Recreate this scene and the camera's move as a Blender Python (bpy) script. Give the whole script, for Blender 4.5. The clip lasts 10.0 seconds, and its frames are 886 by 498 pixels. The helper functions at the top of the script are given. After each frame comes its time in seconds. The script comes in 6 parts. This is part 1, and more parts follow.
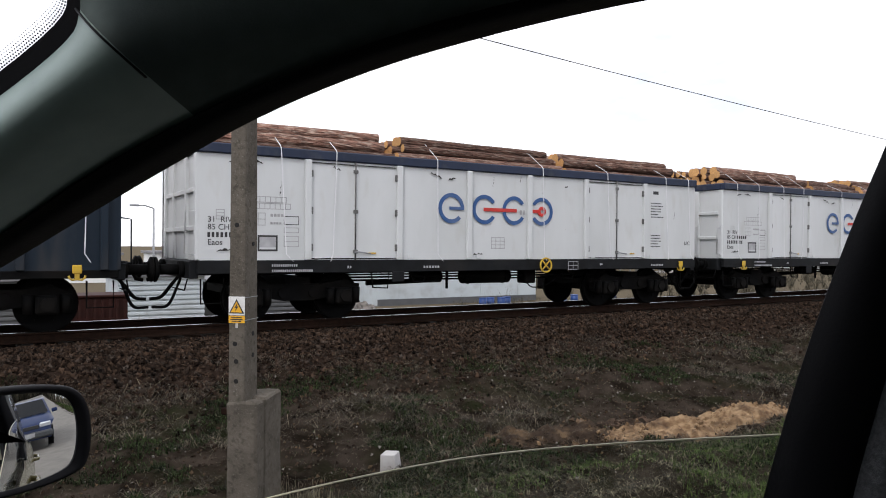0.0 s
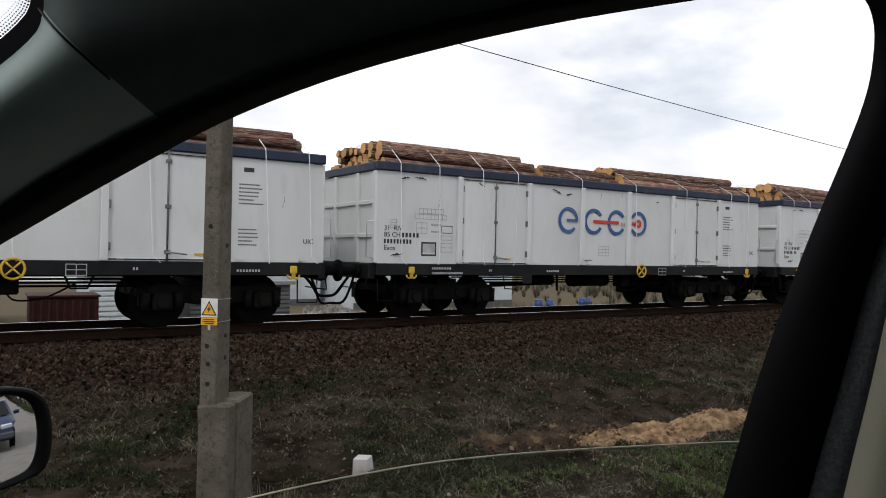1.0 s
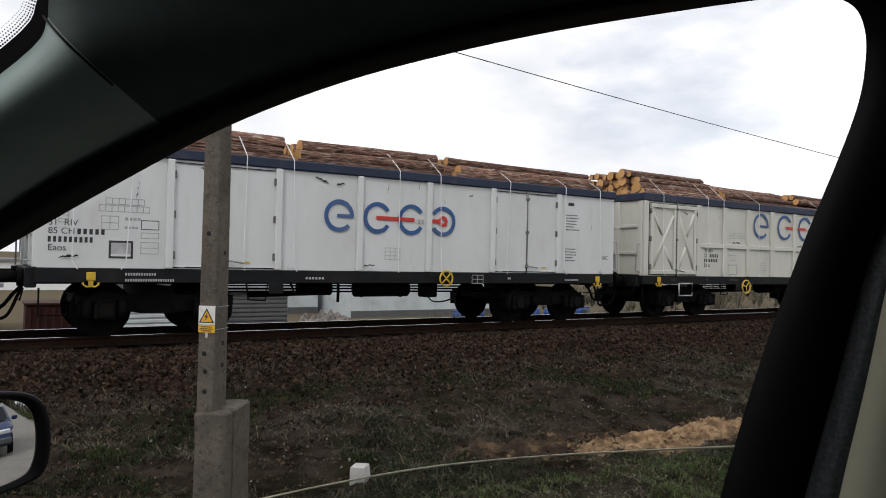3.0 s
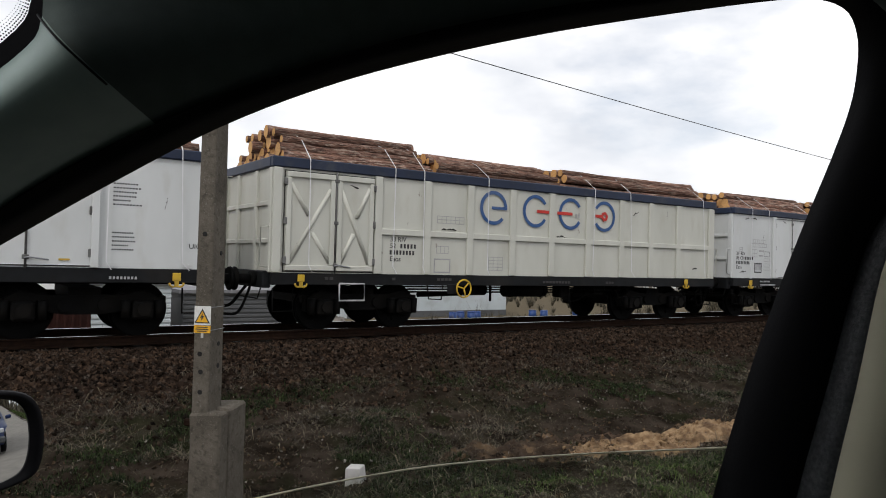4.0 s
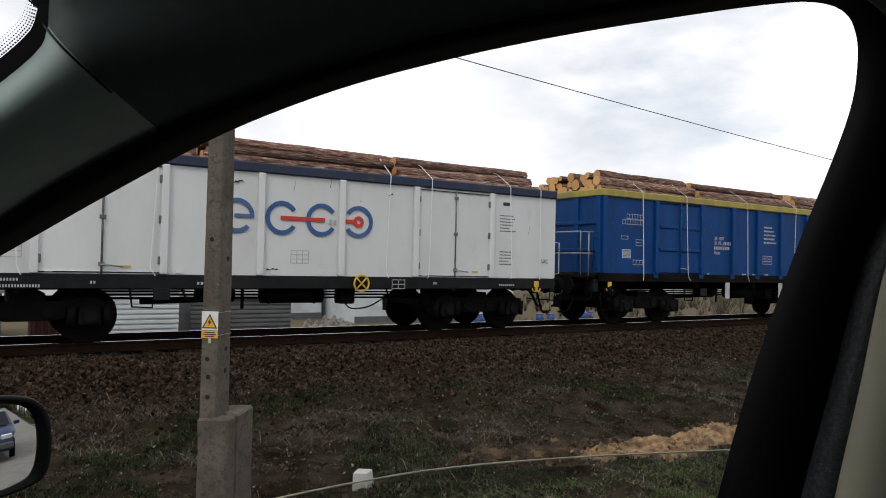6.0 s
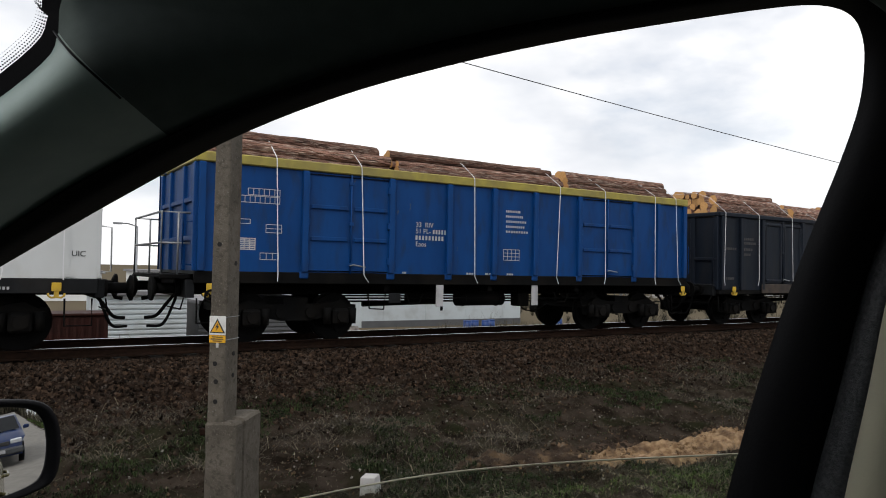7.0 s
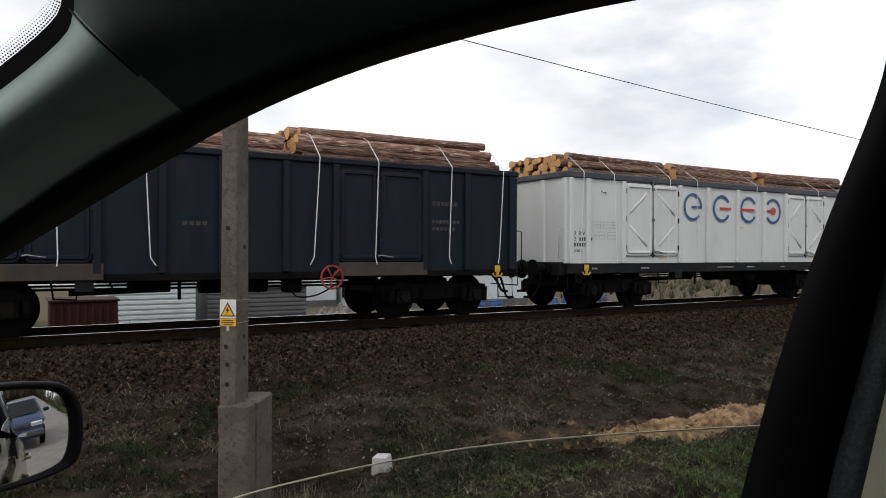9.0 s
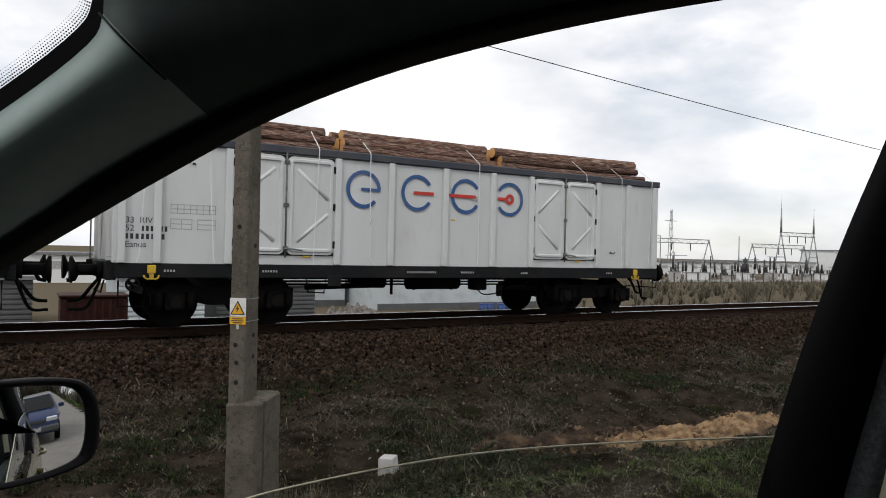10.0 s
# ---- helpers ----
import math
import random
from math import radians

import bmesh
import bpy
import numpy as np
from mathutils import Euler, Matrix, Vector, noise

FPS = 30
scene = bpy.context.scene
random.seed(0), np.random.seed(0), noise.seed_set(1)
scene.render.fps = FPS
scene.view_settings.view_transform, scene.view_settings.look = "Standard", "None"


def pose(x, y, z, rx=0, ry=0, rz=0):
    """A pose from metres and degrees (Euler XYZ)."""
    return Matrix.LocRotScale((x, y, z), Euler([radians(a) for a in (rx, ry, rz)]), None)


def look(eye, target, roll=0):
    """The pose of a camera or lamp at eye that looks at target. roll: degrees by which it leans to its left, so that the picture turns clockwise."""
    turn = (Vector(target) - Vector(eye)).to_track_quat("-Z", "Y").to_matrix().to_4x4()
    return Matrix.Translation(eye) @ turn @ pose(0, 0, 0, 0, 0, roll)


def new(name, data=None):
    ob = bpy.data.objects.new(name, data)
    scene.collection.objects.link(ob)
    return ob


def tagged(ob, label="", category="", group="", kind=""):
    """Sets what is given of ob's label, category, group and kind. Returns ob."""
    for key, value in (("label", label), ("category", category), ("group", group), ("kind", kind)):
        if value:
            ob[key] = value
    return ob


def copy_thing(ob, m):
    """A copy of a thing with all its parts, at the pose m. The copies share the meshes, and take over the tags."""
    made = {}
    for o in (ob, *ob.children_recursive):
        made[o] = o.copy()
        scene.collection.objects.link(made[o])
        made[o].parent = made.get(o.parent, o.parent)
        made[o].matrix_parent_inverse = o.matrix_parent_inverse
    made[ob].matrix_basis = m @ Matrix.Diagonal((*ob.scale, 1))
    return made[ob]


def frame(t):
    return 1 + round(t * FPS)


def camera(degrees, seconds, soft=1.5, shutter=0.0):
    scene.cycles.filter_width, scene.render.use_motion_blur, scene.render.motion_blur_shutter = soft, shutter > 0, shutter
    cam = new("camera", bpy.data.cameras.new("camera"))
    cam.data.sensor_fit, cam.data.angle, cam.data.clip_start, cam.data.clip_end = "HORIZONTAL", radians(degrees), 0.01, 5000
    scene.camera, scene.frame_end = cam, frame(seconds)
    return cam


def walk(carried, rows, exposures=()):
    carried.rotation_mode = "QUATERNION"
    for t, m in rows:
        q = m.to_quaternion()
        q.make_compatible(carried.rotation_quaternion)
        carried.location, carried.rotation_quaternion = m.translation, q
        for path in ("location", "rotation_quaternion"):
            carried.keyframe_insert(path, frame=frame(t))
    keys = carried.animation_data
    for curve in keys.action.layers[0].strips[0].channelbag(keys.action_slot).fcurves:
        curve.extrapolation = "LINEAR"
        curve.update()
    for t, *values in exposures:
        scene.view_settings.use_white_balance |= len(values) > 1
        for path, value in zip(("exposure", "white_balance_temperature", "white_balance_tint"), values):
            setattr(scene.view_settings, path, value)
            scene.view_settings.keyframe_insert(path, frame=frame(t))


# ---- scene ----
cam = camera(62.8, 10.0, soft=1.0)
# seconds, place, yaw, pitch, roll of a phone held inside a parked car
PATH = (
    (0, 0.000, 0.005, 1.528, -29.84, -0.12, -0.37), (0.5, 0.014, -0.005, 1.531, -31.87, 0.14, -0.88),
    (1, 0.010, -0.008, 1.531, -31.65, 0.23, -1.16), (1.5, 0.010, -0.011, 1.528, -31.87, 0.36, -0.92),
    (2, 0.007, -0.011, 1.527, -31.70, 0.53, -0.97), (2.5, 0.004, -0.013, 1.527, -31.64, 0.78, -1.13),
    (4, 0.007, -0.020, 1.526, -32.09, 1.00, -1.50), (4.5, 0.007, -0.022, 1.526, -31.87, 1.06, -1.42),
    (5, 0.007, -0.025, 1.526, -31.39, 1.00, -1.25), (5.5, 0.009, -0.027, 1.526, -31.64, 1.15, -1.25),
    (7, 0.008, -0.031, 1.525, -30.99, 1.66, -1.10), (7.5, 0.006, -0.032, 1.524, -30.78, 1.80, -1.06),
    (8, 0.012, -0.027, 1.520, -30.65, 1.71, -1.06), (8.5, 0.011, -0.028, 1.518, -30.28, 1.36, -0.93),
    (9, -0.005, -0.018, 1.517, -30.48, 0.18, -0.25), (9.5, -0.004, -0.031, 1.520, -29.10, 0.37, -0.62),
    (10, -0.019, -0.017, 1.522, -29.79, 0.31, -1.26))
walk(cam, [(t, pose(x, y, z, 90 + p, r, w)) for t, x, y, z, w, p, r in PATH],
     [(0, 0.02, 6230, 14), (0.25, -0.20, 6280, 13), (0.5, -0.34, 6320, 12), (2, -0.36, 6400, 11), (8.8, -0.36, 6430, 10.5), (9.5, -0.42, 6430, 10.5),
      (10, -0.42, 6430, 10.5)])

# ---- world and sun: a bright broken overcast ----
world = bpy.data.worlds.new("sky")
scene.world = world
world.use_nodes = True
wn, wl = world.node_tree.nodes, world.node_tree.links
wn.clear()
w_out, w_bg = wn.new("ShaderNodeOutputWorld"), wn.new("ShaderNodeBackground")
sky = wn.new("ShaderNodeTexSky")
sky.sky_type, sky.sun_disc = "NISHITA", False
sky.sun_elevation, sky.sun_rotation = radians(48), radians(215)
sky_dim = wn.new("ShaderNodeVectorMath")
sky_dim.operation = "SCALE"
sky_dim.inputs["Scale"].default_value = 0.13
tc = wn.new("ShaderNodeTexCoord")
mp = wn.new("ShaderNodeMapping")
mp.inputs["Scale"].default_value = (1.0, 1.0, 2.4)
mp.inputs["Location"].default_value = (0.35, 0.1, 0.2)
n1 = wn.new("ShaderNodeTexNoise")
n1.inputs["Scale"].default_value, n1.inputs["Detail"].default_value, n1.inputs["Roughness"].default_value = 2.6, 7, 0.55
r1 = wn.new("ShaderNodeValToRGB")
r1.color_ramp.elements[0].position, r1.color_ramp.elements[0].color = 0.30, (0.45, 0.45, 0.45, 1)
r1.color_ramp.elements[1].position, r1.color_ramp.elements[1].color = 0.50, (1, 1, 1, 1)
n2 = wn.new("ShaderNodeTexNoise")
n2.inputs["Scale"].default_value, n2.inputs["Detail"].default_value = 4.5, 6
r2 = wn.new("ShaderNodeValToRGB")
r2.color_ramp.elements[0].position, r2.color_ramp.elements[0].color = 0.30, (1.02, 1.06, 1.12, 1)
r2.color_ramp.elements[1].position, r2.color_ramp.elements[1].color = 0.58, (1.50, 1.49, 1.48, 1)
wmix = wn.new("ShaderNodeMix")
wmix.data_type = "RGBA"
wl.new(tc.outputs["Generated"], mp.inputs["Vector"])
wl.new(mp.outputs["Vector"], n1.inputs["Vector"])
wl.new(mp.outputs["Vector"], n2.inputs["Vector"])
wl.new(n1.outputs["Fac"], r1.inputs["Fac"])
wl.new(n2.outputs["Fac"], r2.inputs["Fac"])
wl.new(sky.outputs["Color"], sky_dim.inputs[0])
wl.new(r1.outputs["Color"], wmix.inputs["Factor"])
wl.new(sky_dim.outputs["Vector"], wmix.inputs["A"])
wl.new(r2.outputs["Color"], wmix.inputs["B"])
wl.new(wmix.outputs["Result"], w_bg.inputs["Color"])
wl.new(w_bg.outputs["Background"], w_out.inputs["Surface"])
w_bg.inputs["Strength"].default_value = 1.0

sun = new("sun", bpy.data.lights.new("sun", "SUN"))
sun.data.energy, sun.data.angle, sun.data.color = 1.3, radians(10), (1.0, 0.95, 0.88)
sun.matrix_world = look((-14, -12, 20), (0, 0, 0))


# ---- materials ----
def mat(name, c1, c2=None, rough=0.6, metal=0.0, scale=5.0, bump=0.15, bscale=60.0, stain=None, amount=0.35,
        stain_scale=1.2, stretch=(1, 1, 1), vary=0.0, coat=0.0, dist=0.004, spec=0.5, island=0.0, stain_lo=0.50, chips=None):
    m = bpy.data.materials.new(name)
    m.use_nodes = True
    nt = m.node_tree
    bs = nt.nodes["Principled BSDF"]
    bs.inputs["Roughness"].default_value, bs.inputs["Metallic"].default_value = rough, metal
    bs.inputs["Coat Weight"].default_value = coat
    bs.inputs["Specular IOR Level"].default_value = spec
    co = nt.nodes.new("ShaderNodeTexCoord")
    ma = nt.nodes.new("ShaderNodeMapping")
    ma.inputs["Scale"].default_value = stretch
    nt.links.new(co.outputs["Object"], ma.inputs["Vector"])

    def noise_node(sc, detail=5.0):
        n = nt.nodes.new("ShaderNodeTexNoise")
        n.inputs["Scale"].default_value, n.inputs["Detail"].default_value = sc, detail
        nt.links.new(ma.outputs["Vector"], n.inputs["Vector"])
        return n

    def mixed(fac, a, b):
        x = nt.nodes.new("ShaderNodeMix")
        x.data_type = "RGBA"
        nt.links.new(fac, x.inputs["Factor"])
        for value, slot in ((a, "A"), (b, "B")):
            if isinstance(value, tuple):
                x.inputs[slot].default_value = (*value, 1)
            else:
                nt.links.new(value, x.inputs[slot])
        return x.outputs["Result"]

    def ramp(out, lo, hi, top=1.0):
        r = nt.nodes.new("ShaderNodeMapRange")
        r.inputs["From Min"].default_value, r.inputs["From Max"].default_value = lo, hi
        r.inputs["To Max"].default_value = top
        nt.links.new(out, r.inputs["Value"])
        return r.outputs["Result"]

    c2 = c2 or tuple(v * 0.8 for v in c1)
    col = mixed(ramp(noise_node(scale).outputs["Fac"], 0.35, 0.65), c1, c2)
    if stain:
        col = mixed(ramp(noise_node(stain_scale, 8.0).outputs["Fac"], stain_lo, stain_lo + 0.20, amount), col, stain)
    if chips:
        chip_colour, chip_scale, chip_lo = chips
        spots = noise_node(chip_scale, 9.0)
        spots.inputs["Roughness"].default_value = 0.62
        col = mixed(ramp(spots.outputs["Fac"], chip_lo, chip_lo + 0.03, 0.85), col, chip_colour)
    if vary:
        info = nt.nodes.new("ShaderNodeObjectInfo")
        hs = nt.nodes.new("ShaderNodeHueSaturation")
        mr = nt.nodes.new("ShaderNodeMapRange")
        mr.inputs["To Min"].default_value, mr.inputs["To Max"].default_value = 1 - vary, 1 + vary
        nt.links.new(info.outputs["Random"], mr.inputs["Value"])
        nt.links.new(mr.outputs["Result"], hs.inputs["Value"])
        nt.links.new(col, hs.inputs["Color"])
        col = hs.outputs["Color"]
    if island:
        geo = nt.nodes.new("ShaderNodeNewGeometry")
        hs = nt.nodes.new("ShaderNodeHueSaturation")
        mr = nt.nodes.new("ShaderNodeMapRange")
        mr.inputs["To Min"].default_value, mr.inputs["To Max"].default_value = 1 - island, 1 + island
        nt.links.new(geo.outputs["Random Per Island"], mr.inputs["Value"])
        nt.links.new(mr.outputs["Result"], hs.inputs["Value"])
        nt.links.new(col, hs.inputs["Color"])
        col = hs.outputs["Color"]
    nt.links.new(col, bs.inputs["Base Color"])
    if bump:
        bp = nt.nodes.new("ShaderNodeBump")
        bp.inputs["Strength"].default_value, bp.inputs["Distance"].default_value = bump, dist
        nt.links.new(noise_node(bscale, 6.0).outputs["Fac"], bp.inputs["Height"])
        nt.links.new(bp.outputs["Normal"], bs.inputs["Normal"])
    return m


def glass(name, tint, rough=0.0, ior=1.45):
    m = bpy.data.materials.new(name)
    m.use_nodes = True
    bs = m.node_tree.nodes["Principled BSDF"]
    bs.inputs["Base Color"].default_value = (*tint, 1)
    bs.inputs["Roughness"].default_value, bs.inputs["IOR"].default_value = rough, ior
    bs.inputs["Transmission Weight"].default_value = 1
    return m


M = dict(
    white=mat("white_wagon_paint", (0.61, 0.625, 0.625), (0.55, 0.565, 0.56), 0.5, scale=0.7, bump=0.16, bscale=2.2, dist=0.04,
              stain=(0.42, 0.40, 0.35), amount=0.30, stain_scale=2.2, stain_lo=0.56, stretch=(1.6, 1.6, 0.6), vary=0.03, chips=((0.16, 0.12, 0.09), 3.2, 0.70)),
    cream=mat("cream_wagon_paint", (0.56, 0.56, 0.505), (0.50, 0.50, 0.445), 0.55, scale=0.9, bump=0.14, bscale=2.2, dist=0.04,
              stain=(0.38, 0.35, 0.28), amount=0.3, stain_scale=2.2, stain_lo=0.55, stretch=(1.6, 1.6, 0.6), vary=0.03, chips=((0.15, 0.11, 0.08), 3.2, 0.69)),
    rimblue=mat("navy_rim_paint", (0.020, 0.030, 0.062), (0.014, 0.021, 0.043), 0.5, spec=0.3, scale=1.5, stain=(0.10, 0.10, 0.10), amount=0.35, stain_scale=3, stain_lo=0.56),
    rimdark=mat("dark_rim_paint", (0.035, 0.04, 0.055), (0.025, 0.03, 0.04), 0.5, stain=(0.12, 0.11, 0.10), amount=0.4),
    yellowrim=mat("yellow_rim_paint", (0.36, 0.30, 0.05), (0.27, 0.22, 0.045), 0.55, stain=(0.15, 0.12, 0.06), amount=0.6),
    blue=mat("blue_wagon_paint", (0.0015, 0.047, 0.185), (0.001, 0.037, 0.15), 0.55, spec=0.18, scale=1.2, bump=0.14, bscale=2.5, dist=0.04,
             stain=(0.012, 0.028, 0.07), amount=0.55, stain_scale=2.5, stretch=(2.0, 2.0, 0.6), chips=((0.09, 0.09, 0.09), 4.0, 0.70)),
    slate=mat("slate_wagon_paint", (0.006, 0.0105, 0.019), (0.0045, 0.0075, 0.014), 0.6, spec=0.2, scale=1.5, bump=0.12, bscale=3.0, dist=0.03,
              stain=(0.016, 0.016, 0.017), amount=0.5, stain_scale=2.0, stretch=(2.2, 2.2, 0.5)),
    navy=mat("navy_wagon_paint", (0.008, 0.016, 0.027), (0.006, 0.013, 0.022), 0.6, spec=0.25, scale=1.5, bump=0.12, bscale=3.0, dist=0.03,
             stain=(0.05, 0.045, 0.04), amount=0.5, stretch=(2.2, 2.2, 0.5)),
    frame=mat("charcoal_frame_paint", (0.008, 0.009, 0.0105), (0.005, 0.0055, 0.006), 0.65, stain=(0.03, 0.026, 0.022), amount=0.4, stain_lo=0.54, spec=0.2),
    rust=mat("brown_dusty_steel", (0.045, 0.034, 0.027), (0.03, 0.024, 0.02), 0.85, stain=(0.10, 0.06, 0.035), amount=0.5),
    # one even near-black for bogies, wheels and gear beneath the wagons
    under=mat("near_black_steel", (0.004, 0.004, 0.004), (0.002, 0.002, 0.002), 0.8, stain=(0.011, 0.009, 0.007), amount=0.6, spec=0.1),
    tread=mat("polished_wheel_steel", (0.52, 0.51, 0.50), (0.42, 0.41, 0.40), 0.22, 0.95),
    yellow=mat("yellow_fitting_paint", (0.62, 0.40, 0.02), (0.5, 0.32, 0.03), 0.5, stain=(0.1, 0.07, 0.02), amount=0.5),
    signyellow=mat("yellow_sign_enamel", (0.80, 0.42, 0.012), (0.72, 0.37, 0.012), 0.45, bump=0.05),
    signwhite=mat("white_sign_enamel", (0.74, 0.74, 0.72), (0.68, 0.68, 0.66), 0.45, bump=0.05, stain=(0.4, 0.37, 0.33), amount=0.3, stain_scale=20),
    stalk=mat("bleached_straw_stalks", (0.22, 0.19, 0.135), (0.07, 0.06, 0.04), 0.9, island=0.6, scale=6, spec=0.1),
    brick=mat("red_roof_tiles", (0.30, 0.085, 0.05), (0.22, 0.06, 0.04), 0.85, scale=3),
    fitting=mat("worn_grey_fittings", (0.15, 0.15, 0.145), (0.07, 0.068, 0.064), 0.6, scale=8),
    gap=mat("dark_door_gap", (0.03, 0.028, 0.025), (0.018, 0.016, 0.014), 0.9),
    red=mat("red_paint", (0.55, 0.03, 0.02), (0.45, 0.03, 0.02), 0.5),
    redwheel=mat("faded_red_paint", (0.28, 0.03, 0.025), (0.2, 0.025, 0.02), 0.6),
    logoblue=mat("blue_marking_paint", (0.02, 0.075, 0.22), (0.025, 0.085, 0.24), 0.5, stain=(0.2, 0.22, 0.28), amount=0.3),
    ink=mat("black_marking_paint", (0.02, 0.02, 0.022), (0.035, 0.035, 0.035), 0.6),
    faint=mat("grey_marking_paint", (0.28, 0.28, 0.28), (0.4, 0.4, 0.4), 0.6),
    whiteink=mat("white_marking_paint", (0.46, 0.46, 0.47), (0.34, 0.34, 0.35), 0.6),
    dimink=mat("worn_marking_paint", (0.05, 0.047, 0.047), (0.03, 0.028, 0.028), 0.7),
    strap=mat("white_strap_webbing", (0.75, 0.75, 0.76), (0.65, 0.65, 0.67), 0.6),
    bark=mat("pine_bark", (0.30, 0.165, 0.12), (0.095, 0.058, 0.047), 0.9, spec=0.15, scale=3.0, bump=0.8, bscale=5, dist=0.2,
             stain=(0.52, 0.41, 0.33), amount=0.85, stain_scale=3.6, stain_lo=0.51, stretch=(4.5, 0.8, 0.8), vary=0.4),
    cut=mat("fresh_cut_pine", (0.62, 0.36, 0.14), (0.48, 0.25, 0.085), 0.8, scale=9, bump=0.2, bscale=40,
            stain=(0.30, 0.14, 0.05), amount=0.4, stain_scale=5, vary=0.18),
    concrete=mat("weathered_concrete", (0.125, 0.110, 0.090), (0.082, 0.072, 0.058), 0.92, scale=4, bump=1.0, bscale=45, dist=0.008, spec=0.15,
                 stain=(0.045, 0.038, 0.03), amount=0.7, stain_scale=22, stain_lo=0.52, chips=((0.20, 0.185, 0.16), 60.0, 0.62)),
    marker=mat("whitewashed_concrete", (0.46, 0.45, 0.44), (0.38, 0.37, 0.36), 0.9, bump=0.3, bscale=50, stain=(0.2, 0.16, 0.12), amount=0.5),
    hole=mat("hole_shade_black", (0.012, 0.011, 0.010), None, 0.95),
    steel=mat("galvanised_steel", (0.32, 0.33, 0.34), (0.25, 0.26, 0.27), 0.55, 0.6),
    railside=mat("rusty_rail_steel", (0.022, 0.012, 0.008), (0.013, 0.008, 0.006), 0.95, scale=12, spec=0.05),
    sleeper=mat("grey_sleeper_concrete", (0.025, 0.02, 0.016), (0.015, 0.012, 0.010), 0.95, spec=0.05),
    stone=mat("rust_stained_ballast", (0.043, 0.027, 0.018), (0.012, 0.0085, 0.0062), 0.95, island=0.85, scale=7, spec=0.05, stain=(0.058, 0.049, 0.042), amount=0.6, stain_scale=9),
    sand=mat("orange_sandy_soil", (0.315, 0.215, 0.122), (0.15, 0.09, 0.046), 0.95, scale=11, spec=0.2, bump=1.0, bscale=22, dist=0.03,
             stain=(0.060, 0.034, 0.019), amount=0.9, stain_scale=4.0, stain_lo=0.46),
    redsoil=mat("reddish_sandy_soil", (0.062, 0.041, 0.028), (0.024, 0.017, 0.012), 0.95, island=0.6, scale=5, spec=0.1, bump=1.0, bscale=25, dist=0.03,
                stain=(0.17, 0.115, 0.07), amount=0.7, stain_scale=4.0, stain_lo=0.53),
    soil=mat("dug_brown_soil", (0.045, 0.031, 0.021), (0.020, 0.014, 0.010), 0.95, island=0.5, scale=6, spec=0.1, bump=1.0, bscale=22, dist=0.03,
             stain=(0.15, 0.10, 0.055), amount=0.6, stain_scale=4, stain_lo=0.52),
    grass=mat("short_spring_grass", (0.026, 0.037, 0.013), (0.011, 0.017, 0.007), 0.9, island=0.8, scale=3, spec=0.1),
    verge=mat("fresh_verge_grass", (0.080, 0.112, 0.034), (0.035, 0.052, 0.018), 0.9, island=0.7, scale=3, spec=0.1),
    straw=mat("dry_straw_grass", (0.105, 0.088, 0.06), (0.026, 0.0215, 0.0145), 0.9, island=0.9, scale=5),
    bush=mat("bare_brown_twigs", (0.115, 0.098, 0.066), (0.04, 0.037, 0.023), 0.9, island=0.9, scale=2),
    black=mat("black_rubber_seal", (0.003, 0.003, 0.004), (0.002, 0.002, 0.003), 0.55, bump=0.1, bscale=200, spec=0.12),
    trim=mat("grey_green_soft_trim", (0.225, 0.285, 0.268), (0.205, 0.262, 0.247), 0.5, scale=30, spec=0.3, bump=0.25, bscale=500, dist=0.0006),
    liner=mat("dark_headliner_cloth", (0.075, 0.092, 0.087), (0.066, 0.081, 0.077), 0.85, scale=40, spec=0.05, bump=0.3, bscale=400, dist=0.001),
    texblack=mat("grained_black_plastic", (0.085, 0.088, 0.092), (0.04, 0.042, 0.046), 0.5, spec=0.4, scale=160, bump=0.8, bscale=350, dist=0.002),
    beige=mat("beige_pillar_trim", (0.62, 0.585, 0.43), (0.58, 0.545, 0.40), 0.6, bump=0.1, bscale=300),
    bodypaint=mat("olive_silver_car_paint", (0.17, 0.148, 0.070), (0.15, 0.13, 0.06), 0.22, 0.35, bump=0, coat=0.25),
    carblue=mat("dark_blue_car_paint", (0.006, 0.020, 0.085), (0.005, 0.017, 0.07), 0.3, 0.0, bump=0, spec=0.35),
    darkglass=mat("dark_car_glass", (0.006, 0.007, 0.009), None, 0.1, bump=0, spec=0.12),
    lamp=mat("clear_headlamp", (0.7, 0.72, 0.75), (0.6, 0.62, 0.65), 0.15, 0.4, bump=0),
    mirror=mat("silvered_mirror", (0.86, 0.88, 0.88), (0.86, 0.88, 0.88), 0.01, 1.0, bump=0),
    pane=glass("tinted_side_glass", (0.90, 0.95, 0.92)),
    asphalt=mat("worn_asphalt", (0.17, 0.155, 0.135), (0.13, 0.12, 0.105), 0.9, scale=3, bump=0.4, bscale=80),
    hall=mat("pale_render_wall", (0.50, 0.55, 0.57), (0.46, 0.50, 0.52), 0.8, scale=0.6, stain=(0.3, 0.3, 0.29), amount=0.4),
    corrugated=mat("grey_corrugated_sheet", (0.105, 0.108, 0.112), (0.08, 0.083, 0.087), 0.6, 0.1, scale=1),
    container=mat("red_brown_container_paint", (0.038, 0.011, 0.008), (0.024, 0.008, 0.006), 0.75, scale=2, spec=0.2),
    rubble=mat("broken_concrete", (0.22, 0.20, 0.18), (0.08, 0.07, 0.06), 0.9, scale=5),
    drum=mat("blue_plastic", (0.012, 0.055, 0.22), (0.01, 0.045, 0.18), 0.5),
    pale=mat("pale_far_facade", (0.74, 0.75, 0.74), (0.66, 0.67, 0.66), 0.8, scale=0.3),
